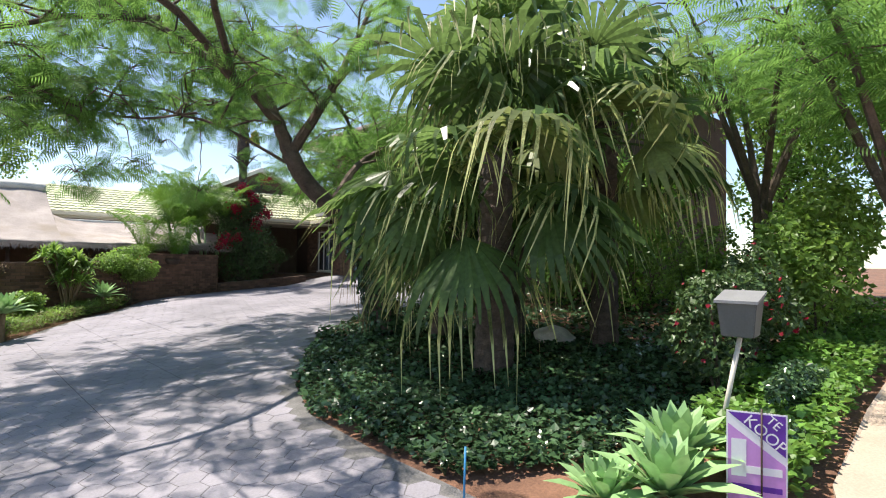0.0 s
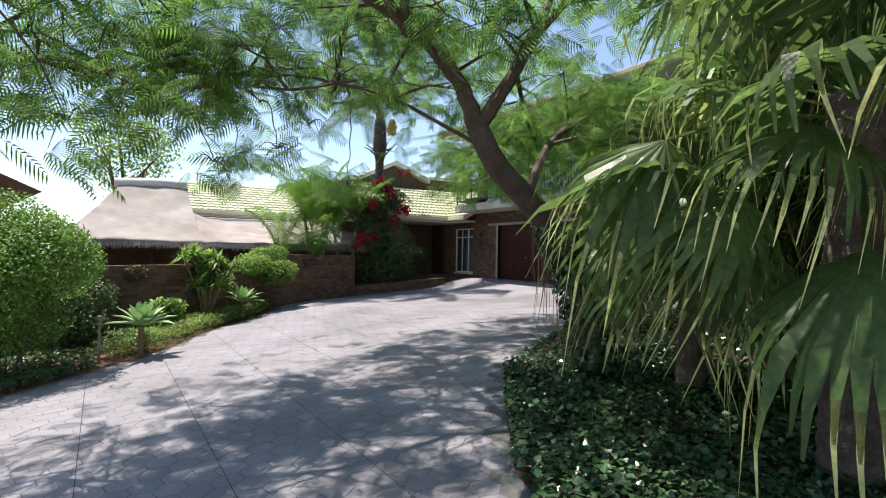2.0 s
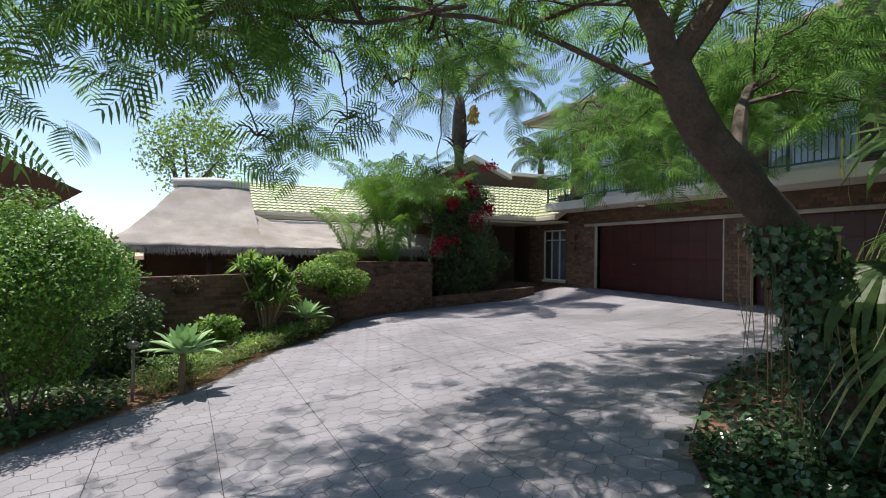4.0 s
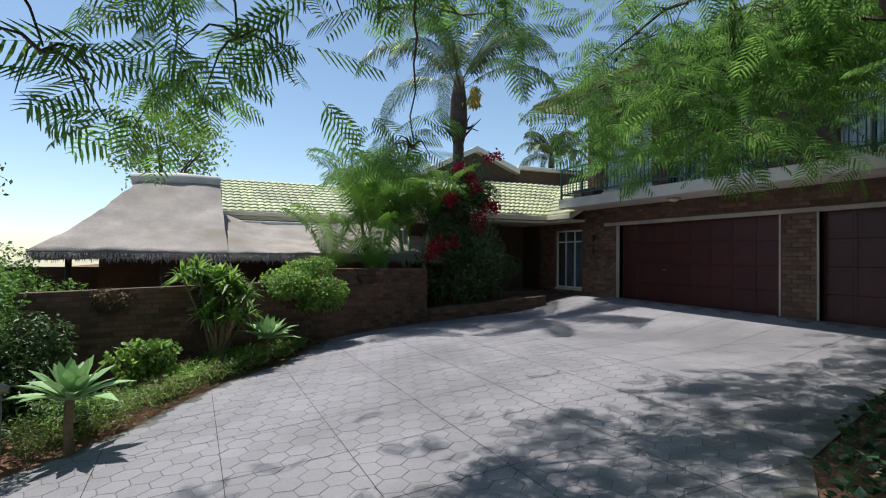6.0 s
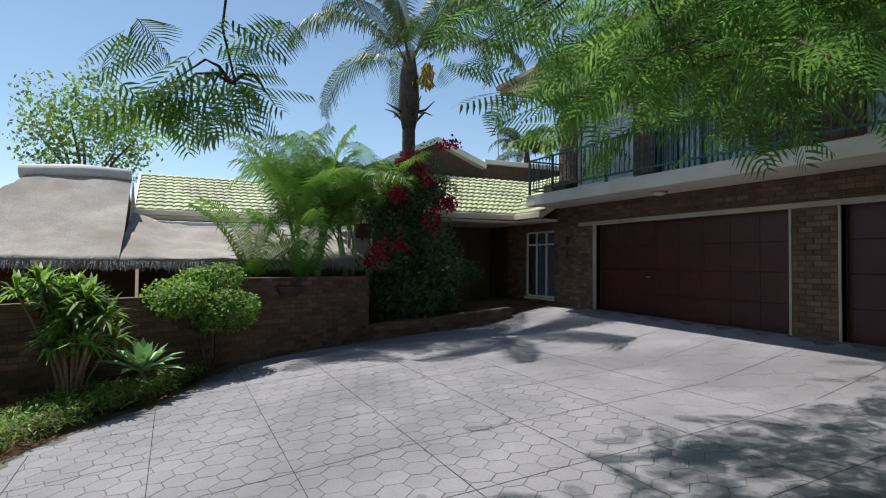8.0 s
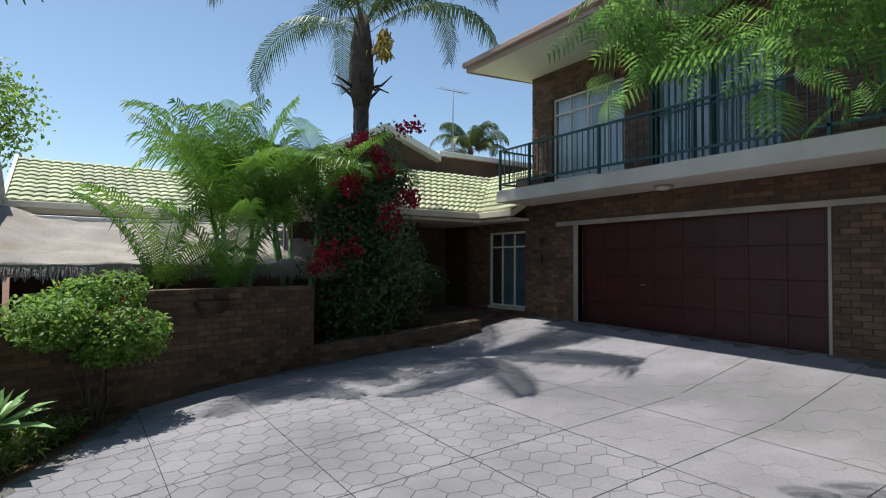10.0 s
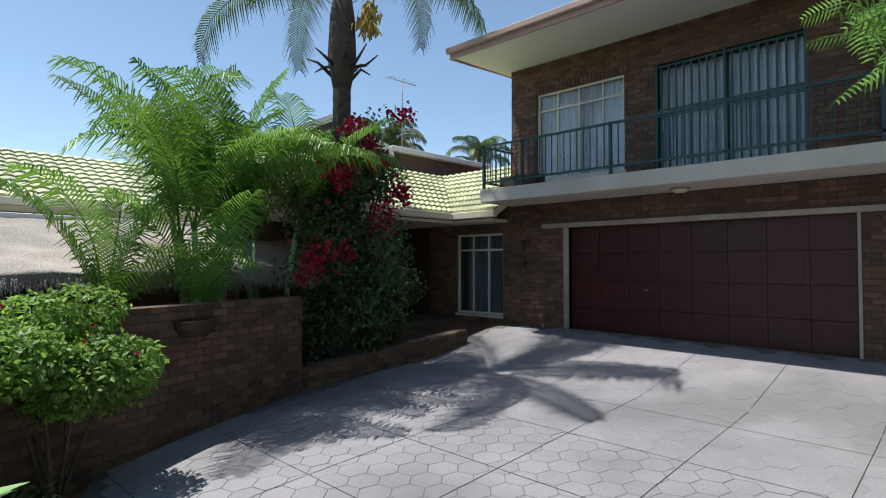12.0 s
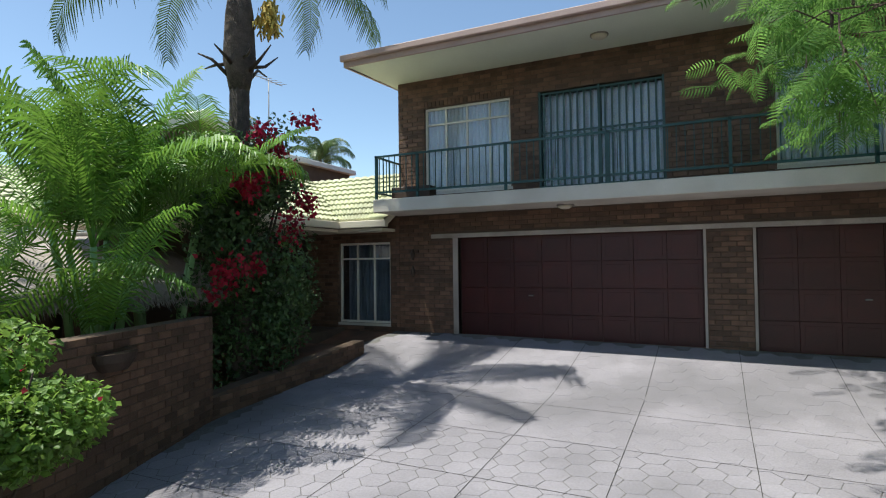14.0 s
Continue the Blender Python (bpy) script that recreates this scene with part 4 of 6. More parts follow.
# ================= plants =================
def big_tree():
    """The feathery-leaved tree that arches over the drive."""
    rng = np.random.default_rng(11)
    rr = random.Random(12)
    ob = thing("feathery_tree", (6.41, 7.55, G(6.41, 7.55)), "leaning dark-limbed tree with fine feathery leaves over the drive", "tree")
    o = Vector(ob.matrix_world.translation)
    limbs = []
    def limb(pts, r0, r1):
        pts = [Vector(p) - o for p in pts]
        fine = []
        for a, b in zip(pts, pts[1:]):
            for k in range(4):
                fine.append(a.lerp(b, k / 4))
        fine.append(pts[-1])
        for _ in range(2):
            fine = [fine[0]] + [(fine[i - 1] + fine[i] * 2 + fine[i + 1]) / 4 for i in range(1, len(fine) - 1)] + [fine[-1]]
        fine = [p + Vector((rr.uniform(-1, 1), rr.uniform(-1, 1), rr.uniform(-1, 1))) * 0.02 for p in fine]
        limbs.append((fine, [r0 + (r1 - r0) * i / (len(fine) - 1) for i in range(len(fine))]))
        return fine
    trunk = limb([(6.41, 7.55, 0.5), (6.15, 7.65, 1.7), (5.75, 7.75, 2.65), (5.2, 7.8, 3.05), (4.75, 7.8, 3.4), (4.5, 7.82, 3.85)], 0.18, 0.14)
    tips = []
    def twigs(path, count, spread, depth, start=0.3, r=0.03, rise=0.15):
        """Side branches along a limb, with finer ones in turn."""
        for k in range(count):
            f = start + (1 - start) * (k + rr.random()) / count
            i = min(int(f * (len(path) - 1)), len(path) - 2)
            p = path[i].lerp(path[i + 1], f * (len(path) - 1) - i)
            d = (path[i + 1] - path[i]).normalized()
            a = rr.uniform(0, math.tau)
            out = (d * 0.45 + Vector((math.cos(a), math.sin(a), rr.uniform(-0.35, 0.5) + rise))).normalized()
            L = spread * rr.uniform(0.6, 1.2)
            mid = p + out * L * 0.5 + Vector((0, 0, 0.05 * L))
            end = p + out * L + Vector((rr.uniform(-.2, .2), rr.uniform(-.2, .2), -0.18 * L))
            new_path = [p, p.lerp(mid, 0.5), mid, mid.lerp(end, 0.5), end]
            limbs.append((new_path, [r, r * 0.85, r * 0.65, r * 0.45, r * 0.25]))
            if depth:
                twigs(new_path, 4, spread * 0.5, depth - 1, 0.25, r * 0.45, rise)
            else:
                tips.extend([new_path[2], new_path[3], end, end + out * 0.05])
    main = [
        ([(4.5, 7.82, 3.8), (4.34, 7.91, 4.31), (4.35, 8.7, 5.1), (4.5, 9.7, 5.95), (4.0, 10.6, 6.5), (3.2, 11.4, 6.8)], 0.12, 0.035),
        ([(4.34, 7.91, 4.31), (3.7, 8.0, 4.9), (2.9, 8.6, 5.6), (2.0, 9.4, 6.1), (1.1, 10.1, 6.5)], 0.07, 0.03),
        ([(4.52, 7.8, 3.85), (4.75, 7.5, 4.35), (5.0, 7.4, 4.9), (5.45, 7.6, 5.6), (6.1, 7.8, 6.8)], 0.095, 0.035),
        ([(5.05, 7.44, 4.95), (6.06, 9.08, 5.38), (7.34, 10.55, 5.43), (8.19, 11.4, 5.08), (8.82, 11.72, 4.68)], 0.07, 0.02),
        ([(4.75, 7.8, 3.5), (3.9, 8.4, 4.15), (3.0, 9.4, 4.6), (1.9, 10.6, 4.75), (0.9, 11.4, 4.5)], 0.028, 0.012),
        ([(3.4, 9.0, 4.5), (2.4, 9.4, 4.3), (1.4, 9.6, 4.45), (0.3, 9.9, 4.3)], 0.022, 0.01),
        ([(5.32, 7.93, 2.98), (6.37, 8.68, 3.98), (7.95, 9.65, 4.78), (9.63, 10.41, 4.98), (10.89, 10.96, 4.68)], 0.08, 0.02),
        ([(3.65, 8.08, 4.88), (2.59, 7.33, 5.48), (1.23, 6.88, 5.68), (-0.44, 7.04, 5.28), (-1.47, 7.62, 4.78)], 0.07, 0.02),
        ([(3.34, 8.28, 5.28), (3.57, 9.72, 5.78), (4.01, 11.27, 5.68), (4.34, 12.72, 5.08)], 0.06, 0.02),
        ([(2.72, 8.88, 5.88), (1.36, 8.73, 5.48), (0.22, 9.32, 4.98), (-0.71, 10.11, 4.48)], 0.05, 0.02),
        ([(5.62, 7.63, 5.88), (6.87, 6.85, 6.28), (8.11, 6.47, 6.28), (9.37, 6.71, 5.88)], 0.06, 0.02),
        ([(3.65, 8.08, 4.88), (2.69, 6.62, 5.68), (2.04, 5.06, 5.98), (1.08, 3.8, 5.78)], 0.06, 0.02),
    ]
    for pts, r0, r1 in main:
        path = limb(pts, r0, r1)
        twigs(path, 11, 1.35, 1, 0.25, 0.024)
    # hanging sprays: centre, radii and how many
    sprays = [((0.53, 8.20, 3.58), (0.9, 0.8, 0.5), 20), ((1.52, 9.00, 3.87), (0.8, 0.7, 0.4), 12), ((1.83, 10.00, 3.17), (0.4, 0.4, 0.45), 10), ((2.74, 10.30, 3.55), (0.45, 0.4, 0.35), 10), ((3.20, 10.30, 3.98), (0.4, 0.4, 0.3), 7), ((0.35, 8.00, 3.14), (0.8, 0.8, 0.4), 12),
              ((0.9, 9.4, 4.6), (1.7, 1.5, 0.9), 60), ((2.4, 10.6, 5.3), (1.6, 1.3, 0.8), 50), ((-0.7, 10.6, 5.2), (1.7, 1.5, 0.9), 45),
              ((8.2, 12.7, 5.3), (1.3, 0.9, 0.4), 55), ((10.2, 12.8, 5.5), (1.3, 0.8, 0.4), 70), ((11.3, 12.6, 5.3), (1.0, 0.8, 0.4), 55),
              ((7.4, 9.6, 5.0), (1.6, 1.4, 0.8), 55), ((9.4, 10.8, 5.1), (1.5, 1.2, 0.8), 120), ((10.4, 9.6, 5.3), (1.4, 1.4, 0.8), 95),
              ((2.39, 11.33, 3.5), (0.38, 0.4, 0.42), 22), ((0.01, 9.1, 3.78), (1.2, 1.0, 0.6), 70), ((-1.46, 8.65, 3.98), (1.0, 1.2, 0.7), 50), ((7.74, 12.92, 4.08), (0.4, 0.22, 0.45), 26), ((7.13, 10.55, 3.53), (1.0, 0.7, 0.25), 40), ((4.44, 11.85, 3.38), (0.5, 0.35, 0.25), 26),
              ((6.72, 11.05, 3.93), (1.6, 1.1, 0.55), 120), ((8.5, 11.61, 4.28), (0.9, 0.6, 0.6), 50), ((8.8, 10.8, 4.68), (1.5, 1.2, 0.7), 150),
              ((-0.73, 8.26, 4.68), (1.9, 2.4, 0.8), 90), ((0.79, 5.64, 5.48), (2.0, 1.8, 0.6), 60), ((2.72, 8.98, 6.18), (2.2, 2.2, 0.7), 60), ((6.06, 8.87, 6.08), (2.2, 1.8, 0.7), 45),
              ((3.82, 12.7, 6.78), (2.8, 1.8, 0.6), 95), ((7.0, 12.9, 6.6), (2.4, 1.5, 0.6), 80), ((0.47, 12.2, 6.28), (1.8, 1.7, 0.6), 60), ((1.27, 9.35, 4.68), (1.2, 1.2, 0.5), 50),
              ((5.7, 12.55, 5.38), (1.4, 1.1, 0.5), 60), ((8.35, 8.22, 5.68), (1.8, 1.2, 0.7), 35), ((3.76, 8.81, 4.98), (1.4, 1.2, 0.5), 30)]
    nodes = [q for pts, rad in limbs for q in pts[1:]]
    for c, r, n in sprays:
        c = Vector(c) - o
        hub = c + Vector((0, 0, r[2] * 0.6))
        near = min(nodes, key=lambda q: (q - hub).length)
        mid = near.lerp(hub, 0.5) + Vector((0, 0, 0.25))
        curve = []
        for q in range(9):
            u = q / 8
            curve.append((near * (1 - u) ** 2 + (mid + Vector((0, 0, 0.25))) * 2 * u * (1 - u) + hub * u * u) + Vector((rr.uniform(-1, 1), rr.uniform(-1, 1), rr.uniform(-1, 1))) * 0.03)
        limbs.append((curve, [0.014 - 0.001 * q for q in range(9)]))
        arms = []
        for k in range(max(5, n // 10)):
            a = rr.uniform(0, math.tau)
            e = c + Vector((math.cos(a) * r[0] * 0.75, math.sin(a) * r[1] * 0.75, rr.uniform(-0.4, 0.5) * r[2]))
            m = hub.lerp(e, 0.5) + Vector((0, 0, 0.12))
            limbs.append(([hub, hub.lerp(m, 0.5) + Vector((0, 0, 0.03)), m, e], [0.011, 0.009, 0.007, 0.003]))
            arms += [m, e, m.lerp(e, 0.5), hub.lerp(m, 0.6)]
        for k in range(int(n * 1.05)):
            q = rr.choice(arms)
            tips.append(q + Vector((rr.gauss(0, 0.42) * r[0], rr.gauss(0, 0.42) * r[1], rr.gauss(0, 0.38) * r[2])))
    bm = bmesh.new()
    add_tube(bm, *limbs[0], 10)
    bmesh.ops.recalc_face_normals(bm, faces=bm.faces)
    for f in bm.faces:
        f.smooth = True
    part("trunk", bm, M_BARK, ob)
    bm = bmesh.new()
    for pts, rad in limbs[1:]:
        add_tube(bm, pts, rad, 6 if rad[0] > 0.03 else 4)
    bmesh.ops.recalc_face_normals(bm, faces=bm.faces)
    part("branchwork", bm, M_BARK, ob, kind="stuff")
    # ivy and dry strands that climb the lower trunk
    nrng = np.random.default_rng(77)
    P, D = [], []
    for _ in range(2600):
        u = nrng.random() ** 0.8 * 0.4
        i = min(int(u * (len(trunk) - 1)), len(trunk) - 2)
        c = trunk[i].lerp(trunk[i + 1], u * (len(trunk) - 1) - i)
        a = nrng.uniform(0, math.tau)
        d = Vector((math.cos(a), math.sin(a), 0.2))
        P.append(tuple(c + d * (0.2 + 0.16 * nrng.random()))); D.append(tuple(d))
    link("climbing_ivy", scatter_mesh("climbing_ivy", IVY_V, LEAF_F, P, turned(nrng, len(P), 0.5, np.array(D)), nrng.uniform(0.05, 0.1, len(P))), M_IVY, ob, kind="stuff")
    st = Strips()
    for _ in range(50):
        u = 0.15 + nrng.random() * 0.3
        c = trunk[int(u * (len(trunk) - 1))]
        a = nrng.uniform(0, math.tau)
        p = c + Vector((math.cos(a), math.sin(a), 0)) * nrng.uniform(0.15, 0.45)
        L = nrng.uniform(0.5, 1.4)
        st.ribbon([p, p + Vector((0.03, 0.02, -L * 0.5)), p + Vector((nrng.uniform(-.1, .1), nrng.uniform(-.1, .1), -L))], [0.007, 0.006, 0.002], Vector((math.cos(a), math.sin(a), 0)))
    link("hanging_strand", st.mesh("hanging_strand"), M_DRY, ob, kind="stuff")
    pod = None
    for k in range(34):
        p = rr.choice(nodes)
        if (p + o).z < 4.2:
            continue
        if pod is None:
            pod = tube("seed_pod", [(0, 0, 0), (0.01, 0, -0.1), (0.06, 0, -0.24), (0.14, 0, -0.33)], [0.008, 0.024, 0.026, 0.006], M_DARKWOOD_SHADE, ob, 6, "long dark brown seed pod")
            q = pod
        else:
            q = new("seed_pod", pod.data)
            q.parent = ob
            tagged(q, label="long dark brown seed pod")
        q.matrix_basis = Matrix.Translation(p) @ Matrix.Rotation(rr.uniform(0, math.tau), 4, "Z") @ Matrix.Diagonal((1, 0.5, 1, 1))
    # the twice-feathered leaf: a stalk with pairs of side stalks set with leaflets
    tv, tf = feathery_leaf()
    P, R, S = [], [], []
    for t in tips:
        w = Vector(t) + o
        for k in range(rr.choice((1, 2, 2))):
            a = rr.uniform(0, math.tau)
            x = Vector((math.cos(a), math.sin(a), rr.uniform(-0.9, 0.1))).normalized()
            z = Vector((rr.uniform(-.9, .9), rr.uniform(-.9, .9), 1))
            z = (z - x * z.dot(x)).normalized()
            y = z.cross(x)
            P.append(t); R.append(np.array([x, y, z]).T); S.append(rr.uniform(0.3, 0.5))
    link("crown", scatter_mesh("crown", tv, tf, P, R, S), M_FEATHERY, ob, kind="stuff")
    return ob


def feathery_leaf():
    """One twice-feathered leaf of unit length along x: ten pairs of side stalks set with leaflets."""
    tv, tf = [], []
    def quad(a, b, c, d):
        i = len(tv)
        tv.extend([tuple(a), tuple(b), tuple(c), tuple(d)])
        tf.append((i, i + 1, i + 2, i + 3))
    quad((0, -0.006, 0), (0, 0.006, 0), (1, 0.002, -0.12), (1, -0.002, -0.12))
    for k in range(10):
        f = 0.12 + 0.86 * k / 9
        base = Vector((f, 0, -0.12 * f * f))
        L = 0.34 * math.sin(math.pi * (0.2 + 0.72 * k / 9)) ** 0.7
        for s in (-1, 1):
            d = Vector((0.45, s, -0.2)).normalized()
            side = Vector((d.y, -d.x, 0)).normalized()
            q = [base + d * L * u + Vector((0.05 * u * u, 0, -0.07 * u * u)) for u in (0.05, 0.5, 1.0)]
            w = [0.012, 0.021, 0.004]
            for j in range(2):
                quad(q[j] - side * w[j], q[j] + side * w[j], q[j + 1] + side * w[j + 1], q[j + 1] - side * w[j + 1])
    return np.array(tv), np.array(tf)


big_tree()


def fan_palm(at, h, fronds, seed, label, r=0.2, size=1.0):
    rng = random.Random(seed)
    ob = thing("fan_palm", (at[0], at[1], G(*at)), label, "palm tree", "fan palms")
    ringed_trunk("trunk", h, r, r * 0.8, ob, M_PALMBARK, seed=seed)
    low, high = -0.45, 1.35
    steps = 14
    kinds = []
    for q in range(steps):
        p = high + (low - high) * (q + 0.5) / steps
        kinds.append((p, *fan_frond(rng, 1.0 * size * rng.uniform(0.85, 1.15), 1.0 * size, p, 30, droop=0.2 + 0.035 * q + rng.uniform(-0.08, 0.2), tip=0.15 + 0.05 * q * rng.uniform(0.4, 1.3))))
    for p, b, t in kinds:
        b.materials.append(M_FAN); t.materials.append(M_FANDRY)
    pale = {}
    for p, b, t in kinds:
        pale[b.name] = b.copy()
        pale[b.name].materials.clear()
        pale[b.name].materials.append(M_FANPALE)
    for k in range(fronds):
        f = k / fronds
        p, b, t = kinds[int(f * steps)]
        fr = new("frond", pale[b.name] if rng.random() < 0.14 else b); fr.parent = ob
        place_local(fr, (0, 0, h + 0.15 - 0.55 * f), k * 2.39996 + rng.uniform(-0.25, 0.25), p + rng.uniform(-0.2, 0.2), rng.uniform(-0.7, 0.7))
        q = rng.uniform(0.75, 1.15)
        fr.matrix_basis = fr.matrix_basis @ Matrix.Diagonal((q, q, q, 1))
        ti = tagged(new("blade_tip", t), kind="stuff"); ti.parent = fr
    return ob


fan_palm((5.65, 4.25), 3.0, 34, 3, "broad fan palm with long yellowing leaf tips in the ivy bed", 0.27, 1.2)
fan_palm((7.75, 3.9), 3.5, 28, 4, "second fan palm with drooping leaves behind the first", 0.22, 1.1)
fan_palm((6.54, 6.32), 2.0, 24, 6, "smaller fan palm beside the leaning tree trunk", 0.17, 0.8)
fan_palm((7.68, 5.64), 5.0, 20, 5, "tall fan palm with a high crown behind the others", 0.2, 1.1)


def areca(at, stems, height, seed, label, z=None):
    rng = random.Random(seed)
    base = (at[0], at[1], G(*at) if z is None else z)
    ob = thing("areca_palm", base, label, "palm", "clumping palms")
    kinds = [feather_frond(rng, L, 1.3, dr, 44, 0.56, 0.014, 0.45, 0.55) for L, dr in ((2.2, 1.6), (2.0, 1.0), (2.5, 2.3), (2.1, 0.7))]
    for m in kinds:
        m.materials.append(M_ARECA)
    for s in range(stems):
        a = math.tau * s / stems + rng.uniform(-0.4, 0.4)
        rad = rng.uniform(0.05, 0.35)
        lean = (math.cos(a) * 0.3, math.sin(a) * 0.3)
        hh = height * rng.uniform(0.75, 1.15)
        x, y = math.cos(a) * rad, math.sin(a) * rad
        tube("stem", [(x, y, -0.05), (x + lean[0] * 0.4, y + lean[1] * 0.4, hh * 0.5), (x + lean[0], y + lean[1], hh)], [0.05, 0.045, 0.035], M_AGAVE, ob, 8)
        for k in range(5):
            fr = new("frond", rng.choice(kinds)); fr.parent = ob
            place_local(fr, (x + lean[0], y + lean[1], hh - 0.02), a + k * 2.39996 + rng.uniform(-0.3, 0.3), rng.uniform(-0.4, 0.3), rng.uniform(-0.3, 0.3))
    return ob


areca((6.75, 20.35), 6, 1.7, 21, "clump of yellow-green feather palms behind the garden wall", 1.6)
areca((5.9, 20.0), 2, 0.35, 22, "small clump of yellow-green feather palms behind the wall", 1.6)
areca((7.85, 20.9), 5, 1.9, 23, "tall clump of feather palms beside the red bougainvillea", 1.3)


def tall_palm(at, z, h, seed, label, fronds=24, L=3.5, r=0.17, fruit=True):
    rng = random.Random(seed)
    ob = thing("tall_palm", (at[0], at[1], z), label, "palm tree", "tall palms")
    ringed_trunk("trunk", h, r, r * 0.85, ob, M_PALMBARK, step=0.1, rough=0.03, seed=seed)
    tube("crown_shaft", [(0, 0, h - 1.3), (0, 0, h - 0.8), (0, 0, h - 0.1), (0, 0, h + 0.5)], [r * 0.88, r * 1.45, r * 1.25, r * 0.7], M_PALMBARK, ob, 10)
    kinds = [feather_frond(rng, L * q, 1.1, dr, 62, 0.5, 0.019, 0.1, 0.7) for q, dr in ((1, 2.5), (0.9, 2.0), (1.05, 2.9))]
    for m in kinds:
        m.materials.append(M_QUEEN)
    for k in range(fronds):
        f = k / fronds
        fr = new("frond", kinds[k % 3]); fr.parent = ob
        place_local(fr, (0, 0, h + 0.3 - 0.3 * f), k * 2.39996, 0.4 - 0.85 * f, rng.uniform(-0.5, 0.5))
    for k in range(9):
        a = k * 2.4
        c, s = math.cos(a), math.sin(a)
        tube("old_stalk", [(c * r, s * r, h - 1.1 + 0.04 * k), (c * (r + 0.22), s * (r + 0.22), h - 0.85), (c * (r + 0.42), s * (r + 0.42), h - 0.9 + 0.12 * (k % 3))], [0.035, 0.025, 0.01], M_DARKWOOD_SHADE, ob, 5)
    if fruit:
        r2 = np.random.default_rng(3)
        n = 260
        t = r2.uniform(0, 1, n)
        p = np.stack([0.3 + 0.075 * r2.normal(size=n) * (0.5 + t), -0.32 + 0.075 * r2.normal(size=n) * (0.5 + t), h + 0.2 - 0.5 * t], 1)
        link("fruit", scatter_mesh("fruit", [(0, -0.02, 0), (0, 0.02, 0), (0.01, 0.01, -0.14), (-0.01, -0.01, -0.14)], [(0, 1, 2, 3)], p, turned(r2, n, 0.3), r2.uniform(0.7, 1.3, n)), M_DRYFLOWER, ob, kind="stuff")
    return ob


tall_palm((8.98, 20.4), 1.1, 5.75, 31, "tall palm with drooping feather leaves and a yellow fruit cluster", 15)
tall_palm((21.6, 34.3), 1.2, 7.0, 32, "distant palm behind the roofs", 16, 2.7, 0.15, False)
tall_palm((29, 34.5), 1.2, 7.4, 33, "distant palm behind the house", 16, 2.7, 0.15, False)


def bougainvillea():
    rng = np.random.default_rng(41)
    base = (9.15, 20.4, 1.2)
    ob = thing("bougainvillea", base, "tall bougainvillea with crimson bracts climbing beside the palm", "climbing shrub")
    rr = random.Random(42)
    bm = bmesh.new()
    stems = []
    for k in range(12):
        a = rr.uniform(0, math.tau)
        h = rr.uniform(1.6, 3.9)
        top = Vector((math.cos(a) * rr.uniform(0.1, 0.9), math.sin(a) * rr.uniform(0.1, 0.6), h))
        pts = [Vector((0.1 * math.cos(a), 0.1 * math.sin(a), -0.1)), Vector((top.x * 0.3, top.y * 0.3, h * 0.5)), top, top + Vector((math.cos(a) * 0.35, math.sin(a) * 0.35, -0.2))]
        stems.append(pts)
        add_tube(bm, pts, [0.035, 0.025, 0.015, 0.006], 5)
    part("stem", bm, M_BARK, ob, kind="stuff")
    n = 15000
    P, D = [], []
    for share, centre, size in ((0.45, (0.0, -0.2, 1.2), (1.35, 0.85, 1.5)), (0.35, (-0.25, -0.2, 2.3), (1.0, 0.7, 1.3)), (0.2, (0.05, -0.3, 3.2), (0.75, 0.6, 0.85))):
        p, d = blob_points(rng, int(n * share), centre, size, 0.3, 14)
        P.append(p); D.append(d)
    P, D = np.concatenate(P), np.concatenate(D)
    link("leaves", scatter_mesh("leaves", LEAF_V, LEAF_F, P, turned(rng, len(P), 0.8, D), rng.uniform(0.06, 0.11, len(P))), M_SHRUB, ob)
    fl, fd = [], []
    for cx, cz, s, m in ((-0.45, 3.51, 0.17, 150), (-0.7, 2.77, 0.2, 170), (-1.1, 1.58, 0.22, 150), (0.4, 2.65, 0.14, 90), (0.55, 2.6, 0.12, 60), (-0.04, 3.1, 0.15, 90), (-0.6, 1.67, 0.14, 60),
                         (0.34, 3.89, 0.13, 50), (-0.15, 3.35, 0.13, 70), (0.1, 2.12, 0.22, 70), (-1.3, 1.3, 0.12, 40), (0.62, 3.95, 0.12, 40), (0.2, 2.35, 0.2, 60)):
        fl.append(rng.normal(size=(m, 3)) * s * (0.65, 0.5, 0.6) + (cx, -0.75, cz))
        fd.append(np.tile((0, -1, 0.2), (m, 1)))
    fl, fd = np.concatenate(fl), np.concatenate(fd)
    link("bract", scatter_mesh("bract", IVY_V, LEAF_F, fl, turned(rng, len(fl), 1.0, fd), rng.uniform(0.05, 0.09, len(fl))), M_RED, ob, kind="stuff")
    return ob


bougainvillea()

# planting along the garden wall
shrub("tall_hedge", (-0.72, 19.9), (1.5, 0.8, 1.15), 7000, 0.09, M_GREEN, "green hedge behind the low garden wall", group="background shrubs", seed=58, lift=0.5, lumps=16)
shrub("hibiscus_bush", (4.69, 18.45), (0.92, 0.75, 0.6), 14000, 0.07, M_BRIGHT, "rounded green shrub with a few small red flowers", seed=51, lift=0.62, flowers=30, lumps=18)
shrub("leafy_bush", (-0.7, 14.06), (1.8, 1.5, 1.42), 36000, 0.07, M_GREEN, "large dense green bush beside the drive", seed=52, lift=0.28, lumps=15)
shrub("leafy_bush", (0.12, 16.18), (1.1, 0.8, 0.7), 5000, 0.08, M_SHRUB, "dark green bush against the garden wall", seed=56, lift=0.1)
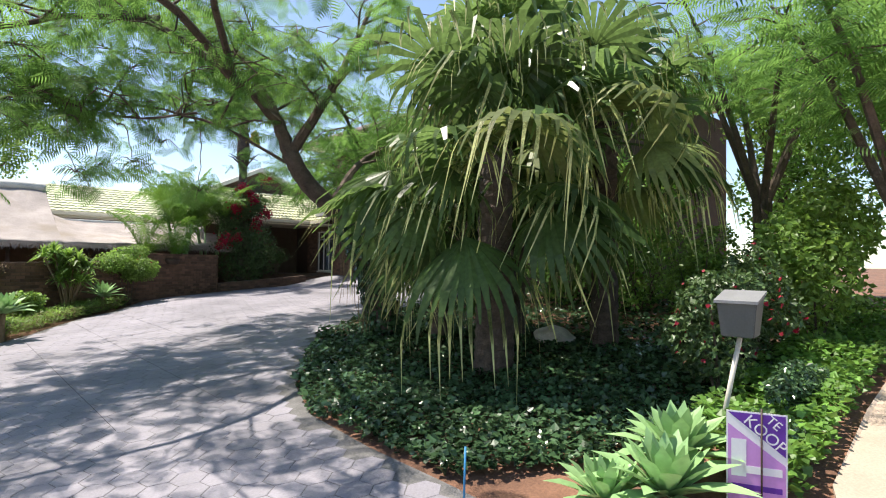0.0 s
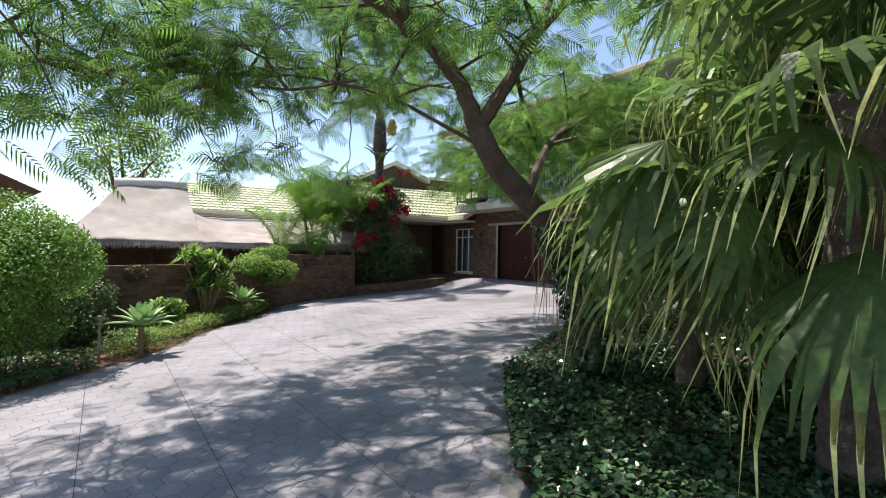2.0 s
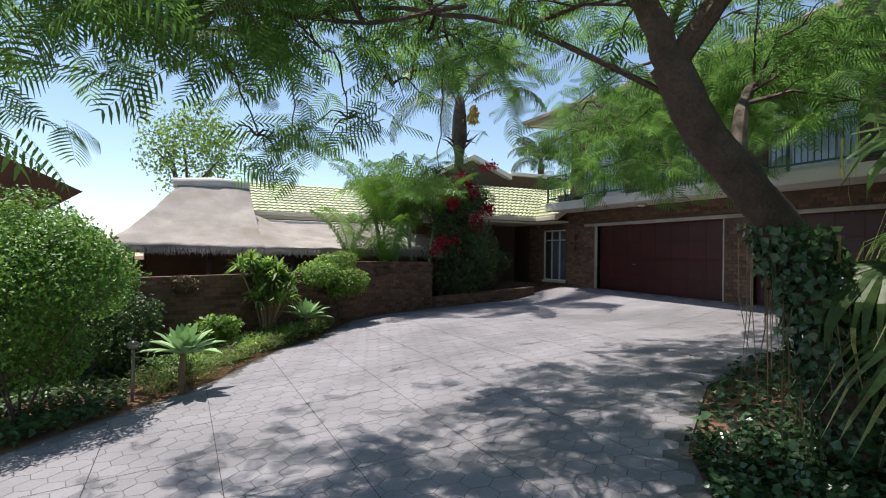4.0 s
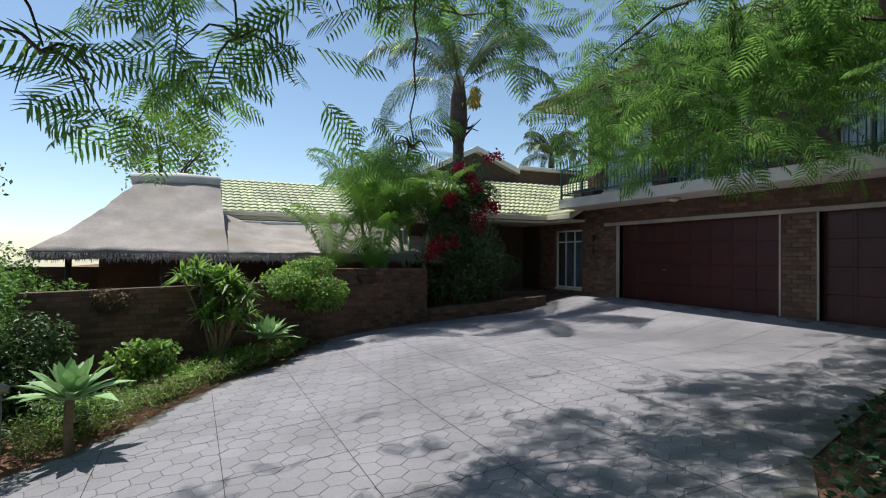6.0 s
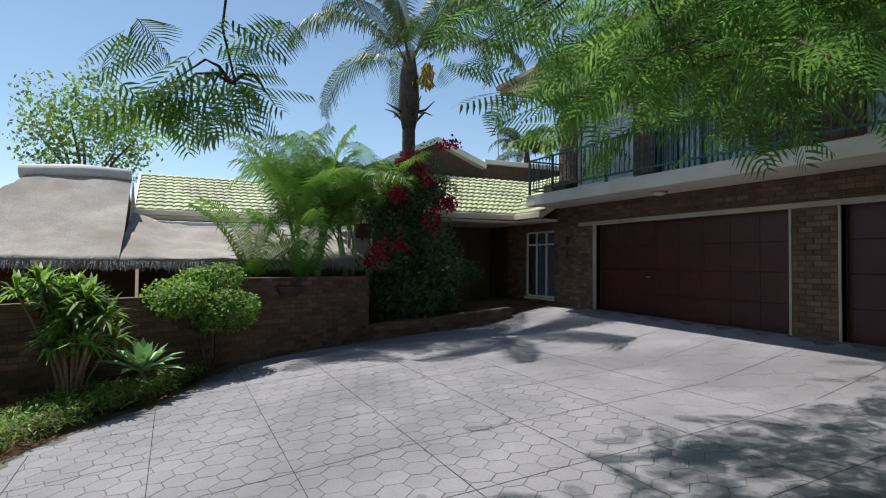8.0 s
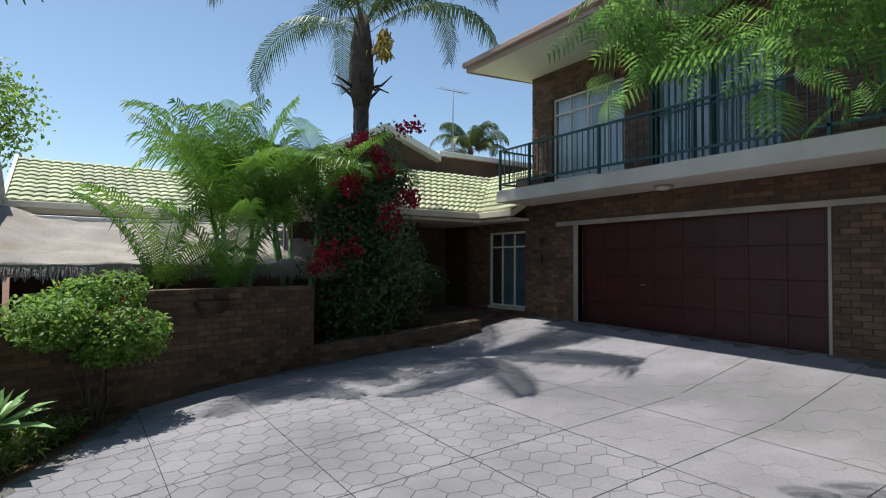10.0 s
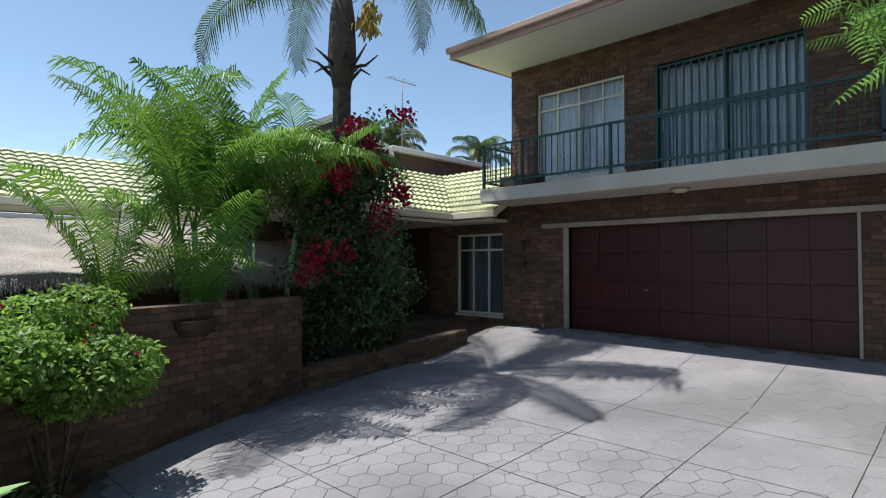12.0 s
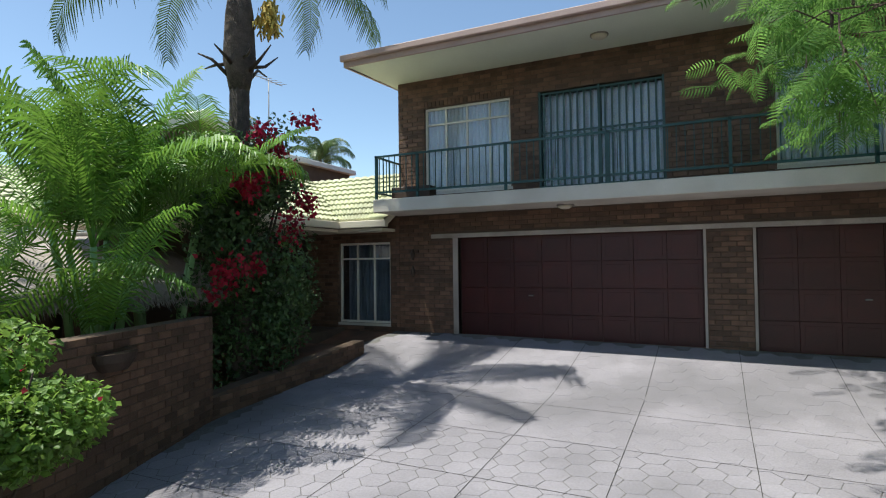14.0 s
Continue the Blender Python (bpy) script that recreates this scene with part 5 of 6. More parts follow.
shrub("leafy_bush", (1.9, 16.44), (0.6, 0.5, 0.38), 1700, 0.11, M_BRIGHT, "low bright green bush beside the drive", seed=53, lift=0.1)
shrub("low_bush", (1.25, 14.99), (0.6, 0.5, 0.22), 1500, 0.07, M_SHRUB, "low spreading bush on the bed's edge", seed=54)
shrub("leafy_bush", (10.52, 20.7), (0.6, 0.45, 0.6), 1400, 0.07, M_SHRUB, "small grey-green bush behind the low kerb", seed=55, lift=0.5)
agave("agave", (1.3, 14.15), 0.7, 28, "pale green rosette agave on a short stem", 61, 0.6)
agave("agave", (3.78, 17.45), 0.66, 28, "green rosette agave on the bed's edge", 62, 0.42)
agave("agave", (8.32, 20.17), 0.25, 16, "small rosette agave in the planted bed", 63, z=1.05)
agave("agave", (3.8, 1.0), 0.62, 38, "large pale green rosette agave at the street corner", 64, 0.15)
agave("agave", (4.3, 1.15), 0.6, 38, "large pale green rosette agave beside the sign", 65, 0.2)
agave("agave", (3.55, 1.3), 0.46, 34, "pale green rosette agave near the kerb", 66, 0.1)
agave("agave", (-1.4, 12.34), 0.35, 18, "small green rosette agave", 67, 0.05)


def strap_plant(at, seed, label):
    """A many-stemmed plant with tufts of long pointed leaves."""
    rng = random.Random(seed)
    ob = thing("strap_leaf_plant", (at[0], at[1], G(*at)), label, "shrub")
    kinds = []
    for _ in range(3):
        s = Strips()
        for k in range(34):
            a, e = k * 2.4, rng.uniform(-0.3, 1.3)
            L = rng.uniform(0.3, 0.48)
            d = Vector((math.cos(a) * math.cos(e), math.sin(a) * math.cos(e), math.sin(e)))
            side = Vector((-math.sin(a), math.cos(a), 0))
            s.ribbon([d * 0.02, d * L * 0.5 + Vector((0, 0, 0.03)), d * L + Vector((0, 0, -0.08))], [0.013, 0.03, 0.002], side)
        me = s.mesh("leaf_tuft"); me.materials.append(M_BRIGHT)
        kinds.append(me)
    for k in range(22):
        a = rng.uniform(0, math.tau)
        rad = rng.uniform(0.12, 0.62)
        h = rng.uniform(0.75, 1.75)
        top = (math.cos(a) * rad, math.sin(a) * rad * 0.7, h)
        tube("stem", [(0.05 * math.cos(a), 0.05 * math.sin(a), -0.03), (top[0] * 0.4, top[1] * 0.4, h * 0.5), top], [0.03, 0.025, 0.02], M_DRY, ob, 6)
        t = new("leaf_tuft", rng.choice(kinds)); t.parent = ob
        t.matrix_basis = Matrix.Translation(top) @ Matrix.Rotation(a, 4, "Z")
    return ob


strap_plant((2.95, 17.4), 71, "tall plant with tufts of pointed bright leaves on bare brown stems")


# ---- ground cover ----
def cover(name, poly, n, size, mat, seed, label, height=0.16, avoid=None, leaf=IVY_V):
    rng = np.random.default_rng(seed)
    xs, ys = [p[0] for p in poly], [p[1] for p in poly]
    P = []
    while len(P) < n:
        x, y = rng.uniform(min(xs), max(xs)), rng.uniform(min(ys), max(ys))
        if inside(x, y, poly):
            hump = 0.5 + 0.5 * noise.noise((x * 1.1, y * 1.1, seed))
            P.append((x, y, G(x, y) + height * (0.15 + 0.85 * rng.random()) * (0.5 + hump)))
    return tagged(link(name, scatter_mesh(name, leaf, LEAF_F, P, turned(rng, n, 0.45), rng.uniform(0.6, 1.3, n) * size), mat), label, "ground cover", kind="stuff")


IVY_BED = [(3.24, 3.35), (3.26, 4.79), (3.72, 6.03), (4.52, 7.19), (5.53, 8.55), (7.43, 9.94), (9.64, 10.62), (13.16, 8.67), (13.05, 1.49), (5.94, 1.18), (4.28, 1.23), (3.25, 2.43)]
NEAR_IVY = [p for p in IVY_BED[:5]] + [(8.04, 8.32), (8.46, 1.56), (4.8, 1.35), (3.25, 2.43)]
cover("ivy", NEAR_IVY, 36000, 0.072, M_IVY, 81, "dark green ivy covering the bed under the palms")
cover("ivy", [(5.53, 8.55), (7.43, 9.94), (9.64, 10.62), (13.16, 8.67), (13.05, 1.49), (8.46, 1.56), (8.04, 8.32)], 7000, 0.1, M_IVY, 82, "dark green ground cover at the back of the bed")
cover("grassy_plants", [(4.63, 18.06), (3.94, 17.07), (3.04, 16.43), (2.46, 15.69), (1.76, 14.64), (0.92, 13.9), (0.51, 14.86), (2.01, 16.96), (3.91, 18.45)], 7500, 0.12, M_BRIGHT, 83,
      "low green and straw-coloured edging plants along the drive", 0.32, leaf=[(0, 0, 0), (0.4, 0.07, 0.3), (1, 0, 0.2), (0.4, -0.07, 0.3)])
cover("dry_leaves", [(4.63, 18.06), (3.94, 17.07), (3.04, 16.43), (2.46, 15.69), (1.76, 14.64), (0.92, 13.9), (0.51, 14.86), (2.01, 16.96), (3.91, 18.45)], 5000, 0.11, M_DRY, 84,
      "brown dry stems among the edging plants", 0.28, leaf=[(0, 0, 0), (0.4, 0.04, 0.3), (1, 0, 0.3), (0.4, -0.04, 0.3)])

cover("bed_plants", [(0.6, 13.74), (0.52, 15.07), (2.44, 18), (-2.79, 17.12), (-4.43, 12.05), (-3.1, 10.65), (-0.77, 12.77)], 9000, 0.09, M_SHRUB, 85, "low green plants between the bushes and the wall", 0.15)
cover("bed_plants", [(2.44, 18), (4.75, 18.89), (4.53, 18.16), (3.79, 17.42), (2.63, 16.77)], 2200, 0.08, M_SHRUB, 86, "low dark plants at the foot of the wall", 0.12)

# flower bed by the street
shrub("red_flowered_bush", (6.37, 1.65), (0.75, 0.6, 0.6), 3600, 0.075, M_SHRUB, "bush with small red flowers beside the mailbox", group="flowering bushes", seed=91, lift=0.2, flowers=60)
shrub("red_flowered_bush", (7.73, 1.85), (0.9, 0.6, 0.7), 3600, 0.08, M_SHRUB, "larger bush with scattered red flowers by the path", group="flowering bushes", seed=92, lift=0.2, flowers=60)
shrub("low_bush", (5.0, 0.75), (0.5, 0.26, 0.22), 2200, 0.06, M_IVY, "low green cover at the path's edge", seed=93)
shrub("low_bush", (6.67, 1.04), (0.9, 0.25, 0.25), 2600, 0.06, M_IVY, "low green border along the sandy path", seed=94)
shrub("tall_hedge", (10.13, 1.71), (1.7, 0.9, 1.3), 6000, 0.13, M_BRIGHT, "tall dense shrubs behind the flower bed", group="background shrubs", seed=95, lumps=18)
shrub("tall_hedge", (11.22, 5.13), (1.4, 1.5, 1.9), 7000, 0.12, M_GREEN, "tall dark shrubs in front of the house", group="background shrubs", seed=96, lumps=18)
shrub("tall_hedge", (11.26, 7.39), (1.2, 1.2, 1.5), 6000, 0.11, M_GREEN, "dense shrub near the second garage", group="background shrubs", seed=97, lumps=14)
shrub("tall_hedge", (12.61, -0.06), (1.8, 1.2, 2.1), 5000, 0.15, M_BRIGHT, "tall bright shrubs by the street", group="background shrubs", seed=98, lumps=18)


cover("border_plants", [(4.3, 0.35), (5.0, 0.42), (7.0, 0.6), (9.7, 0.75), (12.6, 1.0), (12.64, 1.99), (5.0, 1.5)], 9000, 0.075, M_GREEN, 87, "green and cream border plants along the sandy path", 0.3)
shrub("lime_bush", (8.79, 2.9), (0.9, 0.7, 0.85), 3500, 0.09, M_BRIGHT, "bright lime-green bush behind the mailbox", seed=191, lift=0.3)
shrub("tall_hedge", (14.22, 2.96), (1.8, 1.6, 2.2), 6000, 0.14, M_GREEN, "tall green shrubs by the end of the house", group="background shrubs", seed=192, lumps=16)

# ---- mailbox, sign, small things ----
def mailbox():
    x, y = 5.45, 1.12
    ob = thing("mailbox", (x, y, G(x, y)), "dark grey sloping-lid mailbox on a leaning white pole", "mailbox", rz=8)
    tube("pole", [(-0.12, 0.16, -0.1), (0, 0, 0.92)], [0.022, 0.022], M_PIPE, ob, 10)
    bm = bmesh.new()
    lo = [(-0.13, -0.13, 0.9), (0.13, -0.13, 0.9), (0.13, 0.13, 0.9), (-0.13, 0.13, 0.9)]
    hi = [(-0.17, -0.16, 1.2), (0.17, -0.16, 1.27), (0.17, 0.16, 1.27), (-0.17, 0.16, 1.2)]
    a = [bm.verts.new(p) for p in lo]; b = [bm.verts.new(p) for p in hi]
    bm.faces.new(a[::-1]); bm.faces.new(b)
    for i in range(4):
        bm.faces.new((a[i], a[(i + 1) % 4], b[(i + 1) % 4], b[i]))
    bmesh.ops.bevel(bm, geom=bm.edges[:], offset=0.008, segments=2, affect="EDGES")
    part("box", bm, M_MAIL, ob)
    extrude_poly("lid", [(-0.2, -0.175, 1.195), (0.19, -0.175, 1.275), (0.19, 0.175, 1.275), (-0.2, 0.175, 1.195)], (0, 0, 0.025), M_MAILLID, ob, label="lighter grey sloping lid")


mailbox()


def letters(body, size, at, mat, parent, name="lettering"):
    cu = bpy.data.curves.new(name, "FONT")
    cu.body, cu.size, cu.extrude, cu.align_x = body, size, 0.001, "CENTER"
    ob = new(name, cu)
    cu.materials.append(mat)
    ob.parent = parent
    ob.matrix_basis = at
    return ob


def sign():
    p0, p1 = Vector((4.22, 0.72, 0)), Vector((4.22, 0.44, 0))
    mid = (p0 + p1) / 2
    ob = thing("sale_sign", (mid.x, mid.y, G(mid.x, mid.y)), "white, pink and purple sale sign board on a thin stake", "sign", rz=-66)
    w, h, z = 0.36, 0.62, 0.05
    boxed("board", (-w / 2, -0.004, z), (w / 2, 0.0, z + h), M_SIGN, ob)
    extrude_poly("purple_corner", [(-w / 2 + 0.01, -0.0045, z + h - 0.01), (w / 2 - 0.01, -0.0045, z + h - 0.01), (w / 2 - 0.01, -0.0045, z + h * 0.55)], (0, -0.0015, 0), M_PURPLE, ob)
    extrude_poly("pink_field", [(-w / 2 + 0.01, -0.0045, z + 0.01), (w / 2 - 0.01, -0.0045, z + 0.01), (w / 2 - 0.01, -0.0045, z + h * 0.46), (-w / 2 + 0.01, -0.0045, z + h * 0.86)], (0, -0.001, 0), M_SIGNPINK, ob)
    boxed("white_block", (-w / 2 + 0.03, -0.007, z + h * 0.3), (-w / 2 + 0.12, -0.0056, z + h * 0.7), M_SIGN, ob)
    boxed("bar", (-w / 2 + 0.1, -0.007, z + h * 0.34), (w / 2 - 0.03, -0.0056, z + h * 0.42), M_SIGN, ob)
    boxed("bar", (-w / 2 + 0.03, -0.007, z + h * 0.16), (w / 2 - 0.03, -0.0056, z + h * 0.22), M_PURPLE, ob)
    face = Matrix.Rotation(radians(90), 4, "X")
    tilt = Matrix.Rotation(radians(-40), 4, "Z")
    letters("TE", 0.085, Matrix.Translation((0.085, -0.0075, z + h * 0.87)) @ face @ tilt, M_SIGN, ob)
    letters("KOOP", 0.105, Matrix.Translation((0.03, -0.0075, z + h * 0.74)) @ face @ tilt, M_SIGN, ob)
    tube("stake", [(0.03, -0.012, -0.1), (0.03, -0.012, z + h + 0.03)], [0.006, 0.006], M_DARKWOOD_SHADE, ob, 6)


sign()
blue = thing("garden_stake", (2.98, 2.1, G(2.98, 2.1)), "thin blue metal stake in the ivy", "stake")
tube("rod", [(0, 0, -0.05), (0.03, 0.02, 0.42)], [0.009, 0.009], M_BLUE, blue, 6)
post = thing("garden_lamp", (0.62, 14.3, G(0.62, 14.3)), "short dark garden lamp post beside the bush", "lamp")
tube("post", [(0, 0, -0.05), (0, 0, 0.75)], [0.025, 0.025], M_LAMP, post, 8)
tube("head", [(0, 0, 0.75), (0, 0, 0.82), (0, 0, 0.86)], [0.06, 0.1, 0.03], M_LAMP, post, 12)
stone = thing("garden_stone", (7.6, 4.7, G(7.6, 4.7)), "pale rough stone among the ivy", "stone")
bm = bmesh.new()
bmesh.ops.create_icosphere(bm, subdivisions=3, radius=0.3)
for v in bm.verts:
    v.co = Vector((v.co.x * 1.2, v.co.y, v.co.z * 0.6 + 0.15)) * (1 + 0.25 * noise.noise(v.co * 4))
part("rock", bm, M_STONE, stone)


def aerial():
    ob = thing("television_aerial", (13.6, 24.1, 5.74), "thin metal television aerial above the roof", "aerial")
    tube("mast", [(0, 0, -0.002), (0, 0, 1.95)], [0.018, 0.014], M_LAMP, ob, 6)
    tube("boom", [(-0.5, 0, 1.9), (0.5, 0, 1.9)], [0.01, 0.01], M_LAMP, ob, 5)
    for i in range(6):
        x = -0.45 + 0.18 * i
        tube("element", [(x, -0.2, 1.9), (x, 0.2, 1.95)], [0.006, 0.006], M_LAMP, ob, 4)


aerial()


def wall_planter(at, w, face, label, dry=True):
    """A half-round planter fixed to the wall, with a dry plant."""
    ob = thing("wall_planter", at, label, "planter", "wall planters", face)
    bm = bmesh.new()
    rows = []
    for z, q in ((0, 1.0), (-0.08, 0.92), (-0.17, 0.6)):
        rows.append([bm.verts.new((math.cos(a) * w * q, -math.sin(a) * w * 0.6 * q, z)) for a in (math.pi * k / 10 for k in range(11))])
    for a, b in zip(rows, rows[1:]):
        for i in range(10):
            bm.faces.new((a[i], a[i + 1], b[i + 1], b[i]))
    bm.faces.new(rows[0]); bm.faces.new(rows[-1][::-1])
    bmesh.ops.recalc_face_normals(bm, faces=bm.faces)
    part("basket", bm, M_DARKWOOD_SHADE, ob)
    if dry:
        rng = np.random.default_rng(8)
        p = rng.normal(size=(420, 3)) * (w * 0.45, 0.05, 0.05) + (0, -0.1, 0.08)
        link("dry_plant", scatter_mesh("dry_plant", LEAF_V, LEAF_F, p, turned(rng, 420, 1.0), rng.uniform(0.05, 0.1, 420)), M_DRY, ob, kind="stuff")


wall_planter((1.3, 17.2, 1.72), 0.26, 10, "dark half-round wall planter with a dry grey plant")
wall_planter((6.1, 19.1, 2.04), 0.26, 10.8, "empty dark half-round wall planter", False)
box = thing("balcony_planter", (12.3, 19.2, 4.12), "dark planter box standing on the balcony", "planter")
boxed("trough", (-0.15, -0.45, 0.002), (0.15, 0.4, 0.26), M_DARKWOOD_SHADE, box, 0.01)
for zz, nm in ((3.07, "dark metal lantern on the brick wall"), (2.72, "small dark wall ornament hanging on the brick")):
    wl2 = thing("wall_ornament", (WALL_X - 0.02, 19.45, zz), nm, "ornament")
    tube("body", [(-0.05, 0, -0.12), (-0.06, 0, 0), (-0.05, 0, 0.1)], [0.02, 0.05, 0.015], M_DARKWOOD_SHADE, wl2, 8)
dish = thing("satellite_dish", (8.1, 22.2, 4.0), "pale satellite dish behind the palms", "dish")
tube("mast", [(0, 0, -3.2), (0, 0, 0)], [0.025, 0.025], M_LAMP, dish, 6)
bm = bmesh.new()
rings = []
for q in range(5):
    rings.append([bm.verts.new((math.cos(a) * 0.095 * q, 0.02 - 0.012 * q * q, 0.15 + math.sin(a) * 0.085 * q)) for a in (math.tau * k / 20 for k in range(20))] if q else [bm.verts.new((0, 0.02, 0.15))])
for k in range(20):
    bm.faces.new((rings[0][0], rings[1][k], rings[1][(k + 1) % 20]))
for a, b in zip(rings[1:], rings[2:]):
    for k in range(20):
        bm.faces.new((a[k], b[k], b[(k + 1) % 20], a[(k + 1) % 20]))
bowl = part("bowl", bm, M_GUTTER, dish)
bowl.modifiers.new("thickness", "SOLIDIFY").thickness = 0.006


# ---- background trees ----
def far_tree(at, h, radius, seed, label, n=5000, mat=None, leaf=0.22):
    rng = np.random.default_rng(seed)
    rr = random.Random(seed)
    ob = thing("background_tree", (at[0], at[1], G(min(at[0], 14), at[1])), label, "tree", "background trees")
    bm = bmesh.new()
    add_tube(bm, [(0, 0, -0.2), (0.1, 0, h * 0.3), (0, 0.1, h * 0.6)], [0.22, 0.17, 0.1], 8)
    for k in range(7):
        a = k * 0.9
        e = Vector((math.cos(a) * radius[0] * 0.6, math.sin(a) * radius[1] * 0.6, h * rr.uniform(0.7, 0.95)))
        add_tube(bm, [(0.05, 0, h * 0.35), e * 0.5 + Vector((0, 0, h * 0.3)), e], [0.08, 0.05, 0.02], 5)
    part("trunk", bm, M_BARK, ob)
    p, d = blob_points(rng, n, (0, 0, h - radius[2] * 0.55), radius, 0.2, 22)
    link("crown", scatter_mesh("crown", LEAF_V, LEAF_F, p, turned(rng, n, 1.0, d * 0.4), rng.uniform(0.6, 1.3, n) * leaf), mat or M_SHRUB, ob)
    return ob


far_tree((1.48, 30.69), 7.6, (2.4, 2.2, 2.2), 101, "light green tree behind the thatched shelter", 4200, M_BRIGHT, 0.16)
far_tree((-7.24, 33.51), 7.0, (3.0, 2.5, 2.4), 102, "green tree far behind the garden", 4200)
far_tree((10.66, -4.43), 6.5, (3.2, 2.6, 2.6), 104, "leafy tree behind the sandy path", 9000, M_BRIGHT, 0.16)


def feathery_tree_small(at, h, radius, seed, label, n):
    """A feathery tree by the flower bed: forked limbs and fine leaves."""
    rr = random.Random(seed)
    ob = thing("feathery_tree", (at[0], at[1], G(*at)), label, "tree")
    bm = bmesh.new()
    tips = []
    for k in range(6):
        a = k * 1.05 + rr.random()
        e = Vector((math.cos(a) * radius[0] * 0.7, math.sin(a) * radius[1] * 0.7, h * rr.uniform(0.75, 1)))
        pts = [Vector((0, 0, -0.1)), Vector((0.1 * math.cos(a), 0.1 * math.sin(a), h * 0.35)), e * 0.55 + Vector((0, 0, h * 0.2)), e]
        add_tube(bm, pts, [0.1, 0.07, 0.045, 0.02], 6)
        for j in range(9):
            b = rr.uniform(0, math.tau)
            p = pts[2].lerp(e, rr.random())
            q = p + Vector((math.cos(b) * radius[0] * 0.4, math.sin(b) * radius[1] * 0.4, rr.uniform(-0.25, 0.2) * radius[2]))
            add_tube(bm, [p, p.lerp(q, 0.5) + Vector((0, 0, 0.1)), q], [0.018, 0.012, 0.005], 4)
            tips += [p.lerp(q, 0.4), p.lerp(q, 0.7), q]
    part("trunk", bm, M_BARK, ob)
    tv, tf = feathery_leaf()
    P, R, S = [], [], []
    for _ in range(n):
        t = rr.choice(tips) + Vector((rr.gauss(0, 0.45), rr.gauss(0, 0.45), rr.gauss(0, 0.3)))
        a = rr.uniform(0, math.tau)
        x = Vector((math.cos(a), math.sin(a), rr.uniform(-0.5, 0.1))).normalized()
        z = Vector((rr.uniform(-.3, .3), rr.uniform(-.3, .3), 1)); z = (z - x * z.dot(x)).normalized()
        P.append(t); R.append(np.array([x, z.cross(x), z]).T); S.append(rr.uniform(0.4, 0.65))
    link("crown", scatter_mesh("crown", tv, tf, P, R, S), M_FEATHERY, ob, kind="stuff")


far_tree((18.37, 1.44), 7.5, (3.4, 3.2, 3.0), 106, "leafy tree beyond the end of the house", 8000, M_BRIGHT, 0.2)
far_tree((20.37, -4.65), 8.5, (3.6, 3.4, 3.2), 107, "tall leafy tree by the street", 7000, M_SHRUB, 0.22)
far_tree((16.32, 4.05), 6.0, (2.0, 1.8, 2.2), 108, "leafy tree at the corner of the house", 6000, M_BRIGHT, 0.16)
feathery_tree_small((9.07, 0.45), 5.4, (2.8, 2.2, 1.8), 201, "light green feathery tree above the flower bed", 800)
feathery_tree_small((11.4, 2.88), 6.4, (2.6, 2.4, 2.2), 202, "feathery tree between the path and the house", 600)
for i, (x, y, h) in enumerate(((-30, 60, 9), (-18, 66, 8), (-42, 48, 9), (-50, 20, 10), (-46, -4, 9), (-8, -40, 10), (10, -44, 9), (-30, -34, 10), (30, -34, 10), (-60, 80, 12), (45, -12, 10))):
    far_tree((x, y), h, (5, 5, 3.5), 110 + i, "distant tree beyond the garden", 2200, M_SHRUB, 0.5)


